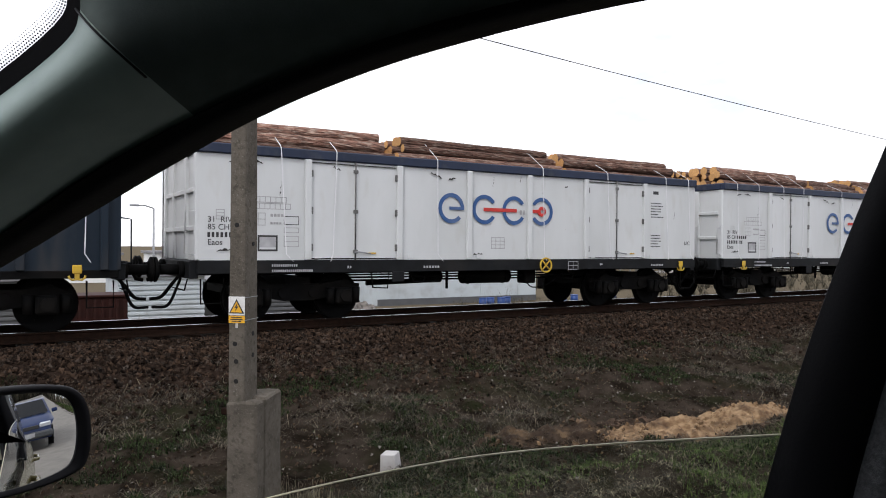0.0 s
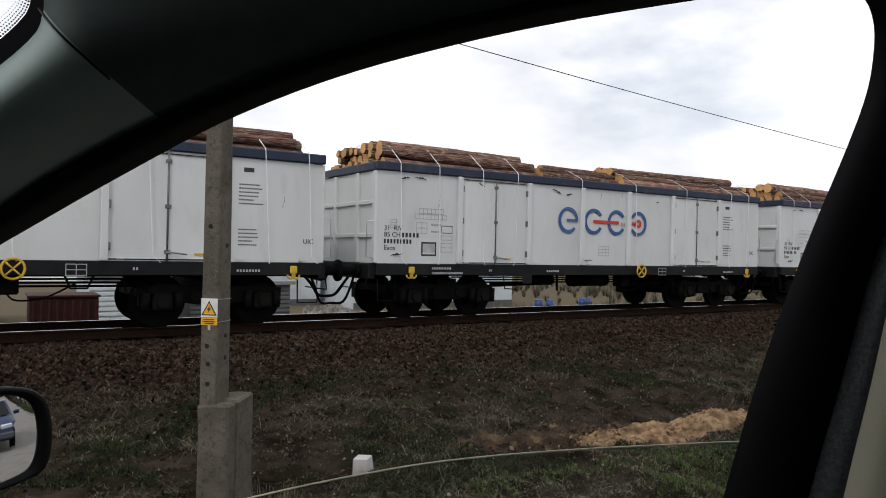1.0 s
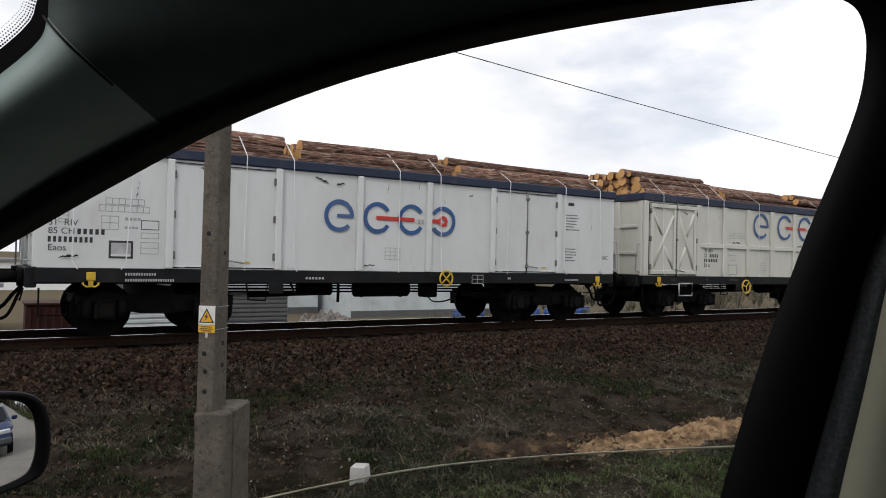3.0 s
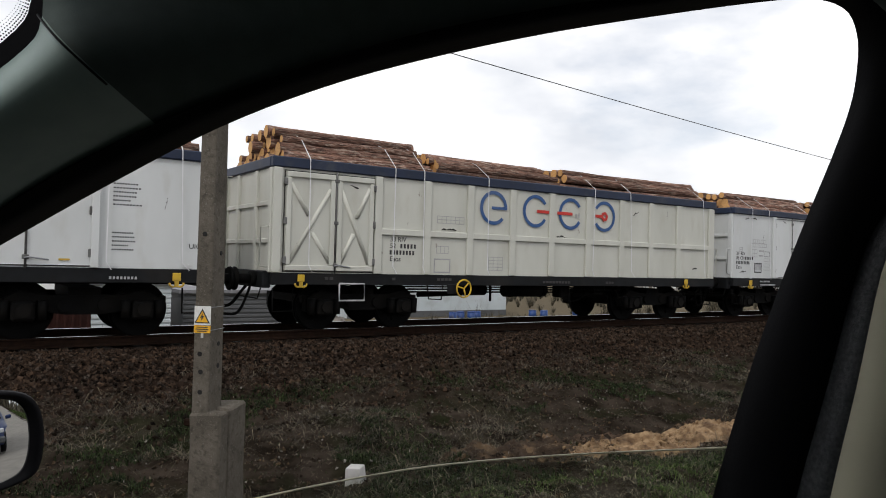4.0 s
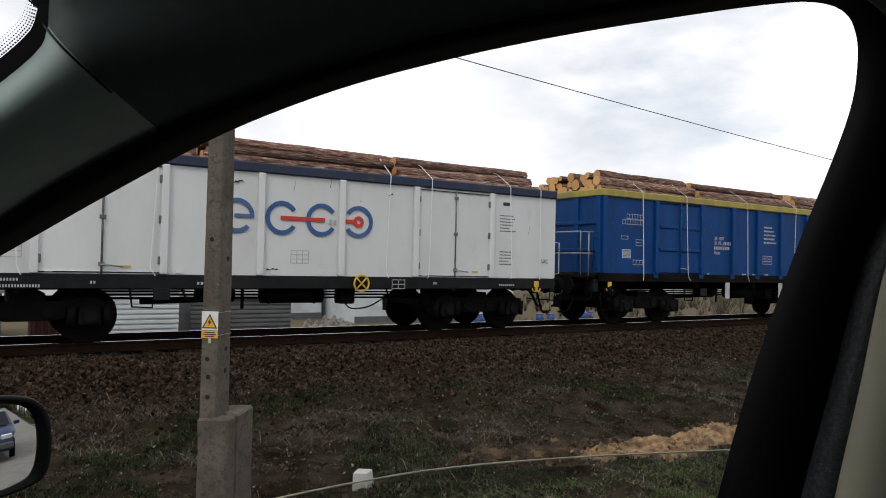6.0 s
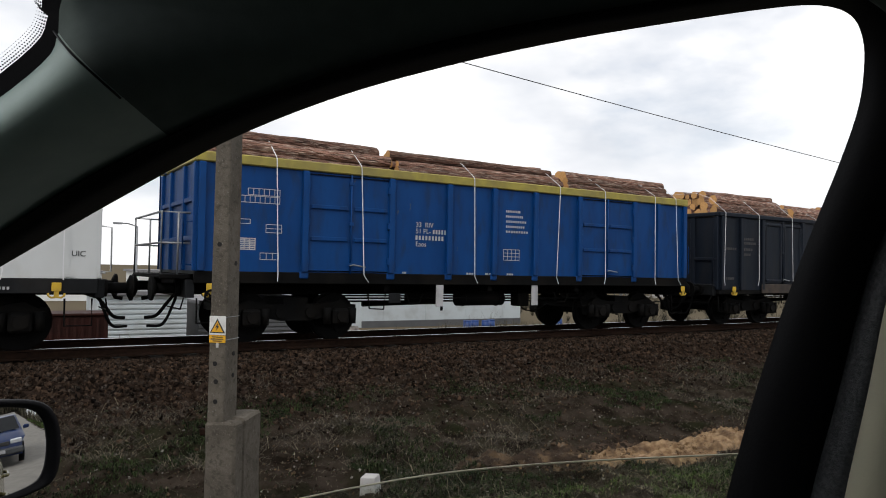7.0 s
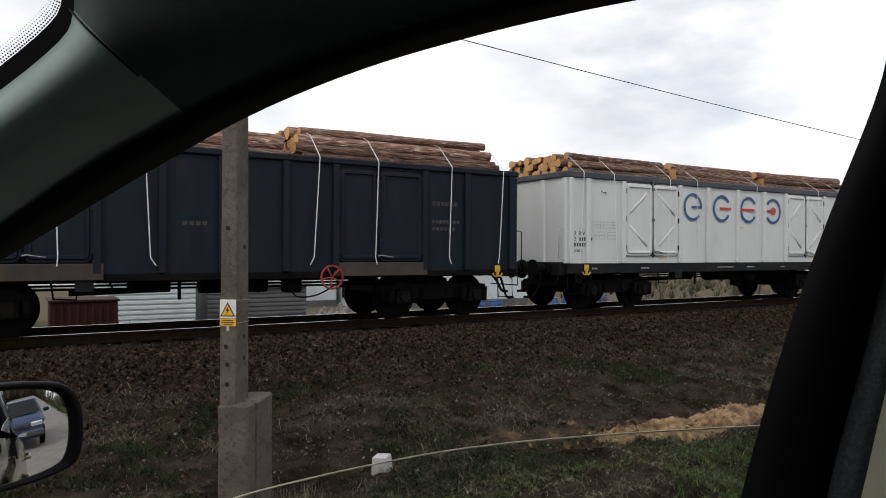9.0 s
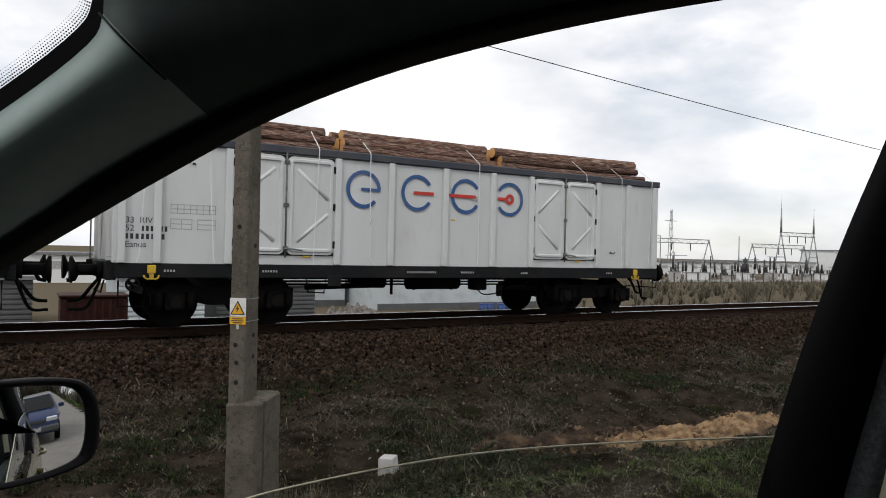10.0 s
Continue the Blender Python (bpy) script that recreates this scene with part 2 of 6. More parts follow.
    roofing=mat("grey_roofing", (0.2, 0.2, 0.21), None, 0.8),
)


# ---- mesh helpers ----
def box(bm, x0, x1, y0, y1, z0, z1, bev=0.0):
    vs = [bm.verts.new((x, y, z)) for z in (z0, z1) for y in (y0, y1) for x in (x0, x1)]
    fs = [bm.faces.new([vs[i] for i in q]) for q in
          ((0, 2, 3, 1), (4, 5, 7, 6), (0, 1, 5, 4), (2, 6, 7, 3), (0, 4, 6, 2), (1, 3, 7, 5))]
    if bev:
        es = list({e for f in fs for e in f.edges})
        bmesh.ops.bevel(bm, geom=es, offset=bev, segments=1, affect="EDGES")
    return bm


def cyl(bm, p, q, r0, r1=None, n=10, caps=True):
    """A tapered round bar from p to q."""
    p, q = Vector(p), Vector(q)
    r1 = r0 if r1 is None else r1
    turn = (q - p).to_track_quat("Z", "Y").to_matrix()
    rings = []
    for c, r in ((p, r0), (q, r1)):
        rings.append([bm.verts.new(c + turn @ Vector((r * math.cos(a), r * math.sin(a), 0)))
                      for a in (2 * math.pi * k / n for k in range(n))])
    for k in range(n):
        f = bm.faces.new((rings[0][k], rings[0][(k + 1) % n], rings[1][(k + 1) % n], rings[1][k]))
        f.smooth = True
    if caps:
        bm.faces.new(rings[0][::-1])
        bm.faces.new(rings[1])
    return bm


def pipe(bm, pts, r, n=6):
    """One bent round bar through the points."""
    p = [Vector(q) for q in pts]
    up = Vector((0.31, 0.17, 0.93))
    rings = []
    for i, c in enumerate(p):
        t = (p[min(i + 1, len(p) - 1)] - p[max(i - 1, 0)]).normalized()
        u = t.cross(up).normalized()
        v = t.cross(u)
        rings.append([bm.verts.new(c + r * (u * math.cos(a) + v * math.sin(a))) for a in (2 * math.pi * k / n for k in range(n))])
    for a, b in zip(rings, rings[1:]):
        for k in range(n):
            bm.faces.new((a[k], a[(k + 1) % n], b[(k + 1) % n], b[k])).smooth = True
    bm.faces.new(rings[0][::-1])
    bm.faces.new(rings[-1])
    return bm


def torus(bm, c, r, t, n=20, k=6):
    """A ring in the xz plane."""
    vs = []
    for i in range(n):
        a = 2 * math.pi * i / n
        vs.append([bm.verts.new((c[0] + (r + t * math.cos(b)) * math.cos(a), c[1] + t * math.sin(b),
                                 c[2] + (r + t * math.cos(b)) * math.sin(a))) for b in (2 * math.pi * j / k for j in range(k))])
    for i in range(n):
        for j in range(k):
            bm.faces.new((vs[i][j], vs[i][(j + 1) % k], vs[(i + 1) % n][(j + 1) % k], vs[(i + 1) % n][j]))
    return bm


def arc(bm, cx, cz, r0, r1, a0, a1, y, d=0.004, n=28):
    """A flat ring piece on a wall that faces -y, from angle a0 to a1 in degrees."""
    rows = []
    for i in range(n + 1):
        a = radians(a0 + (a1 - a0) * i / n)
        rows.append([bm.verts.new((cx + r * math.cos(a), yy, cz + r * math.sin(a)))
                     for r, yy in ((r0, y), (r0, y - d), (r1, y - d), (r1, y))])
    for p, q in zip(rows, rows[1:]):
        for j in range(3):
            bm.faces.new((p[j], p[j + 1], q[j + 1], q[j]))
    return bm


def to_mesh(name, bm, material):
    bmesh.ops.recalc_face_normals(bm, faces=bm.faces)
    me = bpy.data.meshes.new(name)
    bm.to_mesh(me)
    bm.free()
    for m in (material if isinstance(material, (list, tuple)) else (material,)):
        me.materials.append(m)
    return me


def part(name, bm, material, parent=None, label="", at=None):
    """Links a bmesh, or a mesh that is shared, as one object under a thing or part."""
    me = bm if isinstance(bm, bpy.types.Mesh) else to_mesh(name, bm, material)
    ob = new(name, me)
    ob.parent = parent
    if at is not None:
        ob.matrix_basis = at if isinstance(at, Matrix) else Matrix.Translation(at)
    return tagged(ob, label)


def thing(name, label, category, group="", at=None, kind=""):
    ob = new(name)
    if at is not None:
        ob.matrix_basis = at if isinstance(at, Matrix) else Matrix.Translation(at)
    return tagged(ob, label, category, group, kind)


B = bmesh.new
SHARED = {}


def shared(key, build, material):
    if key not in SHARED:
        bm = B()
        build(bm)
        SHARED[key] = to_mesh(key, bm, material)
    return SHARED[key]


def smooth_curve(pts, n):
    """Points along a Catmull-Rom curve through a few guides, n to a span."""
    p = [Vector(q) for q in pts]
    p = [2 * p[0] - p[1], *p, 2 * p[-1] - p[-2]]
    out = []
    for i in range(1, len(p) - 2):
        for k in range(n):
            t = k / n
            out.append(0.5 * (2 * p[i] + (p[i + 1] - p[i - 1]) * t + (2 * p[i - 1] - 5 * p[i] + 4 * p[i + 1] - p[i + 2]) * t * t
                              + (3 * p[i] - p[i - 1] - 3 * p[i + 1] + p[i + 2]) * t ** 3))
    return out + [p[-2]]


def loft(bm, rows, smooth=True):
    vs = [[bm.verts.new(p) for p in row] for row in rows]
    for p, q in zip(vs, vs[1:]):
        for i in range(len(p) - 1):
            bm.faces.new((p[i], p[i + 1], q[i + 1], q[i])).smooth = smooth
    return bm


# ---- ground, one sheet to the horizon ----
RAIL_Z, SPEED = 0.09, 10.03
TRACK = pose(-0.038, 14.4535, RAIL_Z, 0, 0, 1.507)     # x along the rails, y across them
ACROSS = math.sin(radians(1.507))
EYE = Vector((0, -0.012, 1.525))
CAR = pose(EYE.x, EYE.y, EYE.z, 0, 0, -30.5)     # x to the car's rear, y out of its right side, z up
CAR_INV = CAR.inverted()


def ease(v, *pts):
    """A height read off a polyline."""
    return float(np.interp(v, [p[0] for p in pts], [p[1] for p in pts]))


def along(x, q):
    """The y of a point that lies q across the line of the railway, whose middle is at 15."""
    return q - 0.55 + ACROSS * x


def verge_shift(a):
    """How much wider the road is on the railway's side, behind the car."""
    return ease(a, (0.5, 0.0), (4.0, 1.1), (60, 0.6))


def rise(a):
    """The road climbs gently behind the car."""
    return 0.095 * max(0.0, min(a, 70.0) - 9.0)


def ground_z(x, y, rough=True):
    in_car = CAR_INV @ Vector((x, y, 0))
    b = in_car.y if in_car.y < 0 else in_car.y - verge_shift(in_car.x) * min(1, in_car.y / 2)
    q = y + 0.55 - ACROSS * max(-60, min(x, 90))
    track = ease(q, (6, -1.02), (8.2, -0.95), (10.5, -0.72), (11.8, -0.48), (12.9, -0.17), (13.4, -0.13), (16.6, -0.13), (17.1, -0.2),
                 (19.5, -1.5), (23, -2.0), (60, -2.1), (400, -2.4))
    road = ease(b, (2.3, 0.31), (2.9, 0.2), (5.2, -1.0), (6, -3.0))
    z = max(track, road) if q < 13 else track
    if b < -3:
        z = ease(b, (-60, 0.0), (-4, 0.25), (-3, 0.31))
    z += rise(in_car.x) * max(0.0, min(1.0, (9 - in_car.y) / 5))
    if rough and 2.6 < b and y < 60:
        k = 1.0 if q < 12.6 else 0.25
        z += k * (0.13 * noise.noise((x * 0.7, y * 0.9, 3)) + 0.10 * noise.noise((x * 2.3, y * 2.3, 7)) + 0.06 * noise.noise((x * 6, y * 6, 1)))
    return z


def steps(spans):
    out = []
    for a, b, d in spans:
        out += list(np.arange(a, b, d))
    return out + [spans[-1][1]]


gx = steps(((-3000, -200, 400), (-200, -30, 20), (-30, -6, 1.2), (-6, 0, 0.3), (0, 18, 0.11), (18, 34, 0.25), (34, 80, 2), (80, 300, 15), (300, 3000, 300)))
gy = steps(((-2000, -100, 300), (-100, -12, 8), (-12, 4, 0.5), (4, 13.6, 0.11), (13.6, 17, 0.25), (17, 30, 0.7), (30, 100, 4), (100, 400, 30), (400, 4000, 300)))
gv = [(x, y, ground_z(x, y)) for y in gy for x in gx]
nx = len(gx)
gf = [(j * nx + i, j * nx + i + 1, (j + 1) * nx + i + 1, (j + 1) * nx + i) for j in range(len(gy) - 1) for i in range(nx - 1)]
gme = bpy.data.meshes.new("ground")
gme.from_pydata(gv, [], gf)
gme.polygons.foreach_set("use_smooth", [True] * len(gf))


def ground_material():
    m = mat("embankment_soil", (0.042, 0.033, 0.0255), (0.0105, 0.008, 0.006), 1.0, spec=0.0, scale=2.6, bump=1.0, bscale=14, dist=0.05,
            stain=(0.015, 0.018, 0.008), amount=0.7, stain_scale=1.1)
    nt = m.node_tree
    bs = nt.nodes["Principled BSDF"]
    soil = bs.inputs["Base Color"].links[0].from_socket
    co = nt.nodes["Texture Coordinate"]
    sep = nt.nodes.new("ShaderNodeSeparateXYZ")
    turn = nt.nodes.new("ShaderNodeMapping")
    turn.inputs["Rotation"].default_value = (0, 0, radians(-1.507))
    turn.inputs["Location"].default_value = (0, 0.55, 0)
    nt.links.new(co.outputs["Object"], turn.inputs["Vector"])
    nt.links.new(turn.outputs["Vector"], sep.inputs["Vector"])
    no = nt.nodes.new("ShaderNodeTexNoise")
    no.inputs["Scale"].default_value, no.inputs["Detail"].default_value = 1.6, 6
    nt.links.new(co.outputs["Object"], no.inputs["Vector"])
    wob = nt.nodes.new("ShaderNodeMath")
    wob.operation = "MULTIPLY_ADD"
    wob.inputs[1].default_value = 2.2
    nt.links.new(no.outputs["Fac"], wob.inputs[0])
    nt.links.new(sep.outputs["Y"], wob.inputs[2])
    vor = nt.nodes.new("ShaderNodeTexVoronoi")
    vor.inputs["Scale"].default_value = 16
    nt.links.new(co.outputs["Object"], vor.inputs["Vector"])
    vr = nt.nodes.new("ShaderNodeValToRGB")
    vr.color_ramp.elements[0].color, vr.color_ramp.elements[1].color = (0.009, 0.006, 0.0045, 1), (0.036, 0.025, 0.019, 1)
    nt.links.new(vor.outputs["Color"], vr.inputs["Fac"])
    # ballast on the track bed, pale dry grass beyond it
    last = soil
    for lo, hi, colour in ((11.9, 13.0, vr.outputs["Color"]), (18.2, 19.4, (0.125, 0.105, 0.074, 1))):
        mr = nt.nodes.new("ShaderNodeMapRange")
        mr.inputs["From Min"].default_value, mr.inputs["From Max"].default_value = lo, hi
        nt.links.new(wob.outputs["Value"], mr.inputs["Value"])
        mx = nt.nodes.new("ShaderNodeMix")
        mx.data_type = "RGBA"
        nt.links.new(mr.outputs["Result"], mx.inputs["Factor"])
        nt.links.new(last, mx.inputs["A"])
        if isinstance(colour, tuple):
            mx.inputs["B"].default_value = colour
        else:
            nt.links.new(colour, mx.inputs["B"])
        last = mx.outputs["Result"]
    nt.links.new(last, bs.inputs["Base Color"])
    return m


gme.materials.append(ground_material())
tagged(new("ground", gme), "dark bare soil with thin grass sloping up to a railway", "ground", kind="structure")

# the road on which the car stands
bm = B()
rows = []
for a in np.arange(-40, 121, 4.0):
    rows.append([CAR @ Vector((a, b, -1.20 + rise(a) + (0.03 if -3.0 < b < 2.2 + verge_shift(a) else -0.06))) for b in (-3.1, -2.2, 0.0, 2.0 + verge_shift(a), 2.5 + verge_shift(a))])
loft(bm, rows)
part("road", bm, M["asphalt"])
tagged(bpy.data.objects["road"], "worn grey asphalt road running towards the crossing", "road", kind="structure")

# ---- railway track ----
track = thing("railway_track", "rusty rails with shiny heads on concrete sleepers in ballast", "track", at=TRACK, kind="structure")
for side in (-0.755, 0.755):
    bm = B()
    prof = ((-0.07, -0.17), (0.07, -0.17), (0.07, -0.155), (0.012, -0.13), (0.012, -0.045), (0.036, -0.035), (0.036, -0.006),
            (0.028, 0), (-0.028, 0), (-0.036, -0.006), (-0.036, -0.035), (-0.012, -0.045), (-0.012, -0.13), (-0.07, -0.155))
    ends = [[bm.verts.new((x, side + y, z)) for y, z in prof] for x in (-300, 600)]
    for i in range(len(prof)):
        j = (i + 1) % len(prof)
        f = bm.faces.new((ends[0][i], ends[0][j], ends[1][j], ends[1][i]))
        f.material_index = 1 if i in (6, 7, 8) else 0
    part("rail", bm, (M["railside"], M["tread"]), track, "rail with a polished running surface")
sl = shared("sleeper", lambda b: box(b, -0.13, 0.13, -1.3, 1.3, -0.36, -0.205, 0.02), M["sleeper"])
for k in range(-20, 90):
    part("sleeper", sl, None, track, at=(k * 0.6, 0, 0))

# ballast stones: the shoulder towards the road
rng = random.Random(4)


def stones(name, n, spread, size, material, label, category, lift=0.0):
    """Loose angular stones as one object."""
    verts, faces = [], []
    for _ in range(n):
        x, y = spread()
        s = rng.uniform(*size)
        z = ground_z(x, y) + s * 0.15 + rng.uniform(0, lift)
        o = len(verts)
        turn = Euler((rng.uniform(0, 6), rng.uniform(0, 6), rng.uniform(0, 6))).to_matrix()
        for v in ((1, 0, 0), (-1, 0, 0), (0, 0.8, 0), (0, -0.8, 0), (0, 0, 0.65), (0, 0, -0.65)):
            verts.append(Vector((x, y, z)) + turn @ (Vector(v) * s * rng.uniform(0.7, 1.2)))
        faces += [tuple(o + i for i in f) for f in ((0, 2, 4), (2, 1, 4), (1, 3, 4), (3, 0, 4), (2, 0, 5), (1, 2, 5), (3, 1, 5), (0, 3, 5))]
    me = bpy.data.meshes.new(name)
    me.from_pydata(verts, [], faces)
    me.materials.append(material)
    return tagged(new(name, me), label, category, kind="stuff")


def on_shoulder():
    x = rng.uniform(-3, 32) if rng.random() < 0.7 else rng.uniform(-3, 14)
    return x, along(x, 14.0 - abs(rng.gauss(0, 1.45)))


stones("ballast_stones", 36000, on_shoulder, (0.024, 0.064), M["stone"], "rust-brown crushed stone heaped along the rails", "ballast")
stones("scattered_stones", 900, lambda: (rng.uniform(-1, 16), rng.uniform(6, 11.5)), (0.01, 0.03), M["rubble"],
       "small pale stones lying loose on the bank", "stones")


def blades(name, n, spread, height, lean, width, material, label, thick=1.0):
    verts, faces = [], []
    for _ in range(n):
        x, y = spread()
        h = rng.uniform(*height)
        a = rng.uniform(0, 2 * math.pi)
        d = Vector((math.cos(a), math.sin(a), 0))
        side = Vector((-d.y, d.x, 0)) * width
        base = Vector((x, y, ground_z(x, y) - 0.01))
        le = rng.uniform(*lean)
        mid = base + d * h * le * 0.4 + Vector((0, 0, h * 0.6))
        tip = base + d * h * le + Vector((0, 0, h * max(0.12, 1 - 0.6 * le)))
        o = len(verts)
        verts += [base - side, base + side, mid + side * 0.7, mid - side * 0.7, tip]
        faces += [(o, o + 1, o + 2, o + 3), (o + 3, o + 2, o + 4)]
    me = bpy.data.meshes.new(name)
    me.from_pydata(verts, [], faces)
    me.materials.append(material)
    return tagged(new(name, me), label, "grass", kind="stuff")


def patchy(x0, x1, y0, y1, seed, cut):
    while True:
        x, y = rng.uniform(x0, x1), rng.uniform(y0, y1)
        if noise.noise((x * 0.55, y * 0.8, seed)) + 0.35 * noise.noise((x * 2.5, y * 2.5, seed)) > cut:
            return x, y


blades("green_grass", 36000, lambda: patchy(-3, 17, 5.0, 11.6, 2.0, 0.22), (0.03, 0.11), (0.3, 1.6), 0.006, M["grass"],
       "thin patches of short green grass on the bank")
blades("verge_grass", 30000, lambda: patchy(1, 12, 4.2, 6.5, 9.0, -0.12), (0.03, 0.10), (0.2, 1.0), 0.004, M["verge"],
       "short green grass on the verge beside the road")
blades("dry_grass", 24000, lambda: patchy(-3, 20, 5.5, 11.8, 5.0, 0.06), (0.04, 0.15), (0.9, 3.2), 0.003, M["straw"],
       "flattened dry straw-coloured grass on the bank")
blades("thatch", 26000, lambda: patchy(-3, 18, 5.0, 11.9, 7.0, -0.7), (0.015, 0.055), (0.8, 3.0), 0.004, M["straw"],
       "short dead grass scattered over the bare soil")
blades("sparse_grass", 8000, lambda: patchy(-3, 18, 4.6, 11.2, 11.0, -0.5), (0.02, 0.07), (0.3, 1.5), 0.005, M["grass"],
       "sparse short green grass over the soil")
blades("verge_straw", 15000, lambda: patchy(1, 12, 4.2, 6.6, 3.0, -0.3), (0.02, 0.07), (0.6, 2.6), 0.004, M["stalk"],
       "short bleached grass among the green of the verge")
blades("straw_stalks", 1300, lambda: patchy(-3, 18, 4.8, 11.4, 5.0, -0.05), (0.08, 0.24), (2.0, 3.6), 0.0028, M["stalk"],
       "long bleached straw stalks lying over the bank")
blades("dry_weeds", 420, lambda: (rng.gauss(2.22, 0.22), rng.gauss(6.55, 0.22)), (0.10, 0.34), (0.1, 0.9), 0.0025, M["stalk"],
       "dry standing weeds at the foot of the pole")
blades("far_grass", 9000, lambda: (lambda x: (x, along(x, rng.uniform(17.3, 27))))(rng.uniform(0, 60)), (0.2, 0.55), (0.2, 0.9), 0.012, M["straw"],
       "tall dry grass behind the railway")


# ---- sandy spoil heap beside the ditch ----
def heap(name, cx, cy, lx, ly, h, seed, material, label, turn=0.0, category="soil heap"):
    bm = B()
    n, k = 120, 36
    rows = []
    for j in range(k + 1):
        row = []
        for i in range(n + 1):
            u, v = 2 * i / n - 1, 2 * j / k - 1
            r = max(0.0, 1 - (u * u) ** 1.1 - v * v)
            x, y = u * lx, v * ly
            px, py = cx + x * math.cos(turn) - y * math.sin(turn), cy + x * math.sin(turn) + y * math.cos(turn)
            up = h * r ** 0.7 * (0.75 + 0.8 * noise.noise((px * 1.1, py * 1.1, seed)) + 0.5 * noise.noise((px * 3.2, py * 3.2, seed)))
            up += (0.03 * noise.noise((px * 3.7, py * 4.6, seed)) + 0.035 * noise.noise((px * 12, py * 10, seed + 5)) + 0.03 * noise.noise((px * 29, py * 29, seed))) * min(1, r * 3)
            row.append((px, py, ground_z(px, py) - 0.05 + max(0, up) + 0.05 * min(1, r * 4)))
        rows.append(row)
    loft(bm, rows)
    return tagged(part(name, bm, material), label, category)


heap("sand_heap", 8.50, 7.15, 1.95, 0.42, 0.13, 3.0, M["sand"], "heap of dug orange sand and soil beside the ditch", -0.12)
heap("sand_spread", 7.9, 7.42, 2.4, 0.40, 0.0, 6.0, M["redsoil"], "thin spread of reddish sandy soil round the heap", -0.14, "soil")
heap("soil_heap", 5.95, 7.65, 1.15, 0.36, 0.05, 8.0, M["soil"], "low clods of dug brown soil beside the ditch", -0.2)

stones("soil_clods", 900, lambda: (lambda u: (4.7 + 5.6 * u, 7.65 - 0.75 * u + rng.gauss(0, 0.2)))(rng.random()), (0.015, 0.055), M["soil"],
       "crumbled clods of dug soil round the heaps", "clods")
stones("sand_clods", 1500, lambda: (lambda u: (6.0 + 4.4 * u, 7.5 - 0.55 * u + rng.gauss(0, 0.26)))(rng.random()), (0.012, 0.06), M["redsoil"],
       "crumbled clods of reddish sand round the heap", "clods")
stones("sand_lumps", 800, lambda: (lambda x: (x, 7.15 - 0.12 * (x - 8.5) + rng.gauss(0, 0.13)))(rng.gauss(8.6, 0.85)), (0.012, 0.05), M["sand"],
       "loose lumps of dug sand on the heap", "clods", 0.07)
stones("bank_clods", 6000, lambda: patchy(-2, 16, 5.0, 11.4, 13.0, -0.15), (0.010, 0.038), M["soil"],
       "small crumbled clods of dark soil over the bank", "clods")

# ---- white boundary marker ----
bm = B()
vs = [bm.verts.new((x * s, y * s, z)) for z, s in ((-0.2, 1.06), (0.17, 0.84)) for x, y in ((-0.1, -0.1), (0.1, -0.1), (0.1, 0.1), (-0.1, 0.1))]
for q in ((3, 2, 1, 0), (4, 5, 6, 7), (0, 1, 5, 4), (1, 2, 6, 5), (2, 3, 7, 6), (3, 0, 4, 7)):
    bm.faces.new([vs[i] for i in q])
bmesh.ops.bevel(bm, geom=bm.edges[:], offset=0.008, segments=1, affect="EDGES")
tagged(part("boundary_stone", bm, M["marker"], None, "", pose(3.56, 7.36, -0.95, 2, -3, -46)), "small white-painted concrete boundary marker in bare soil", "marker")


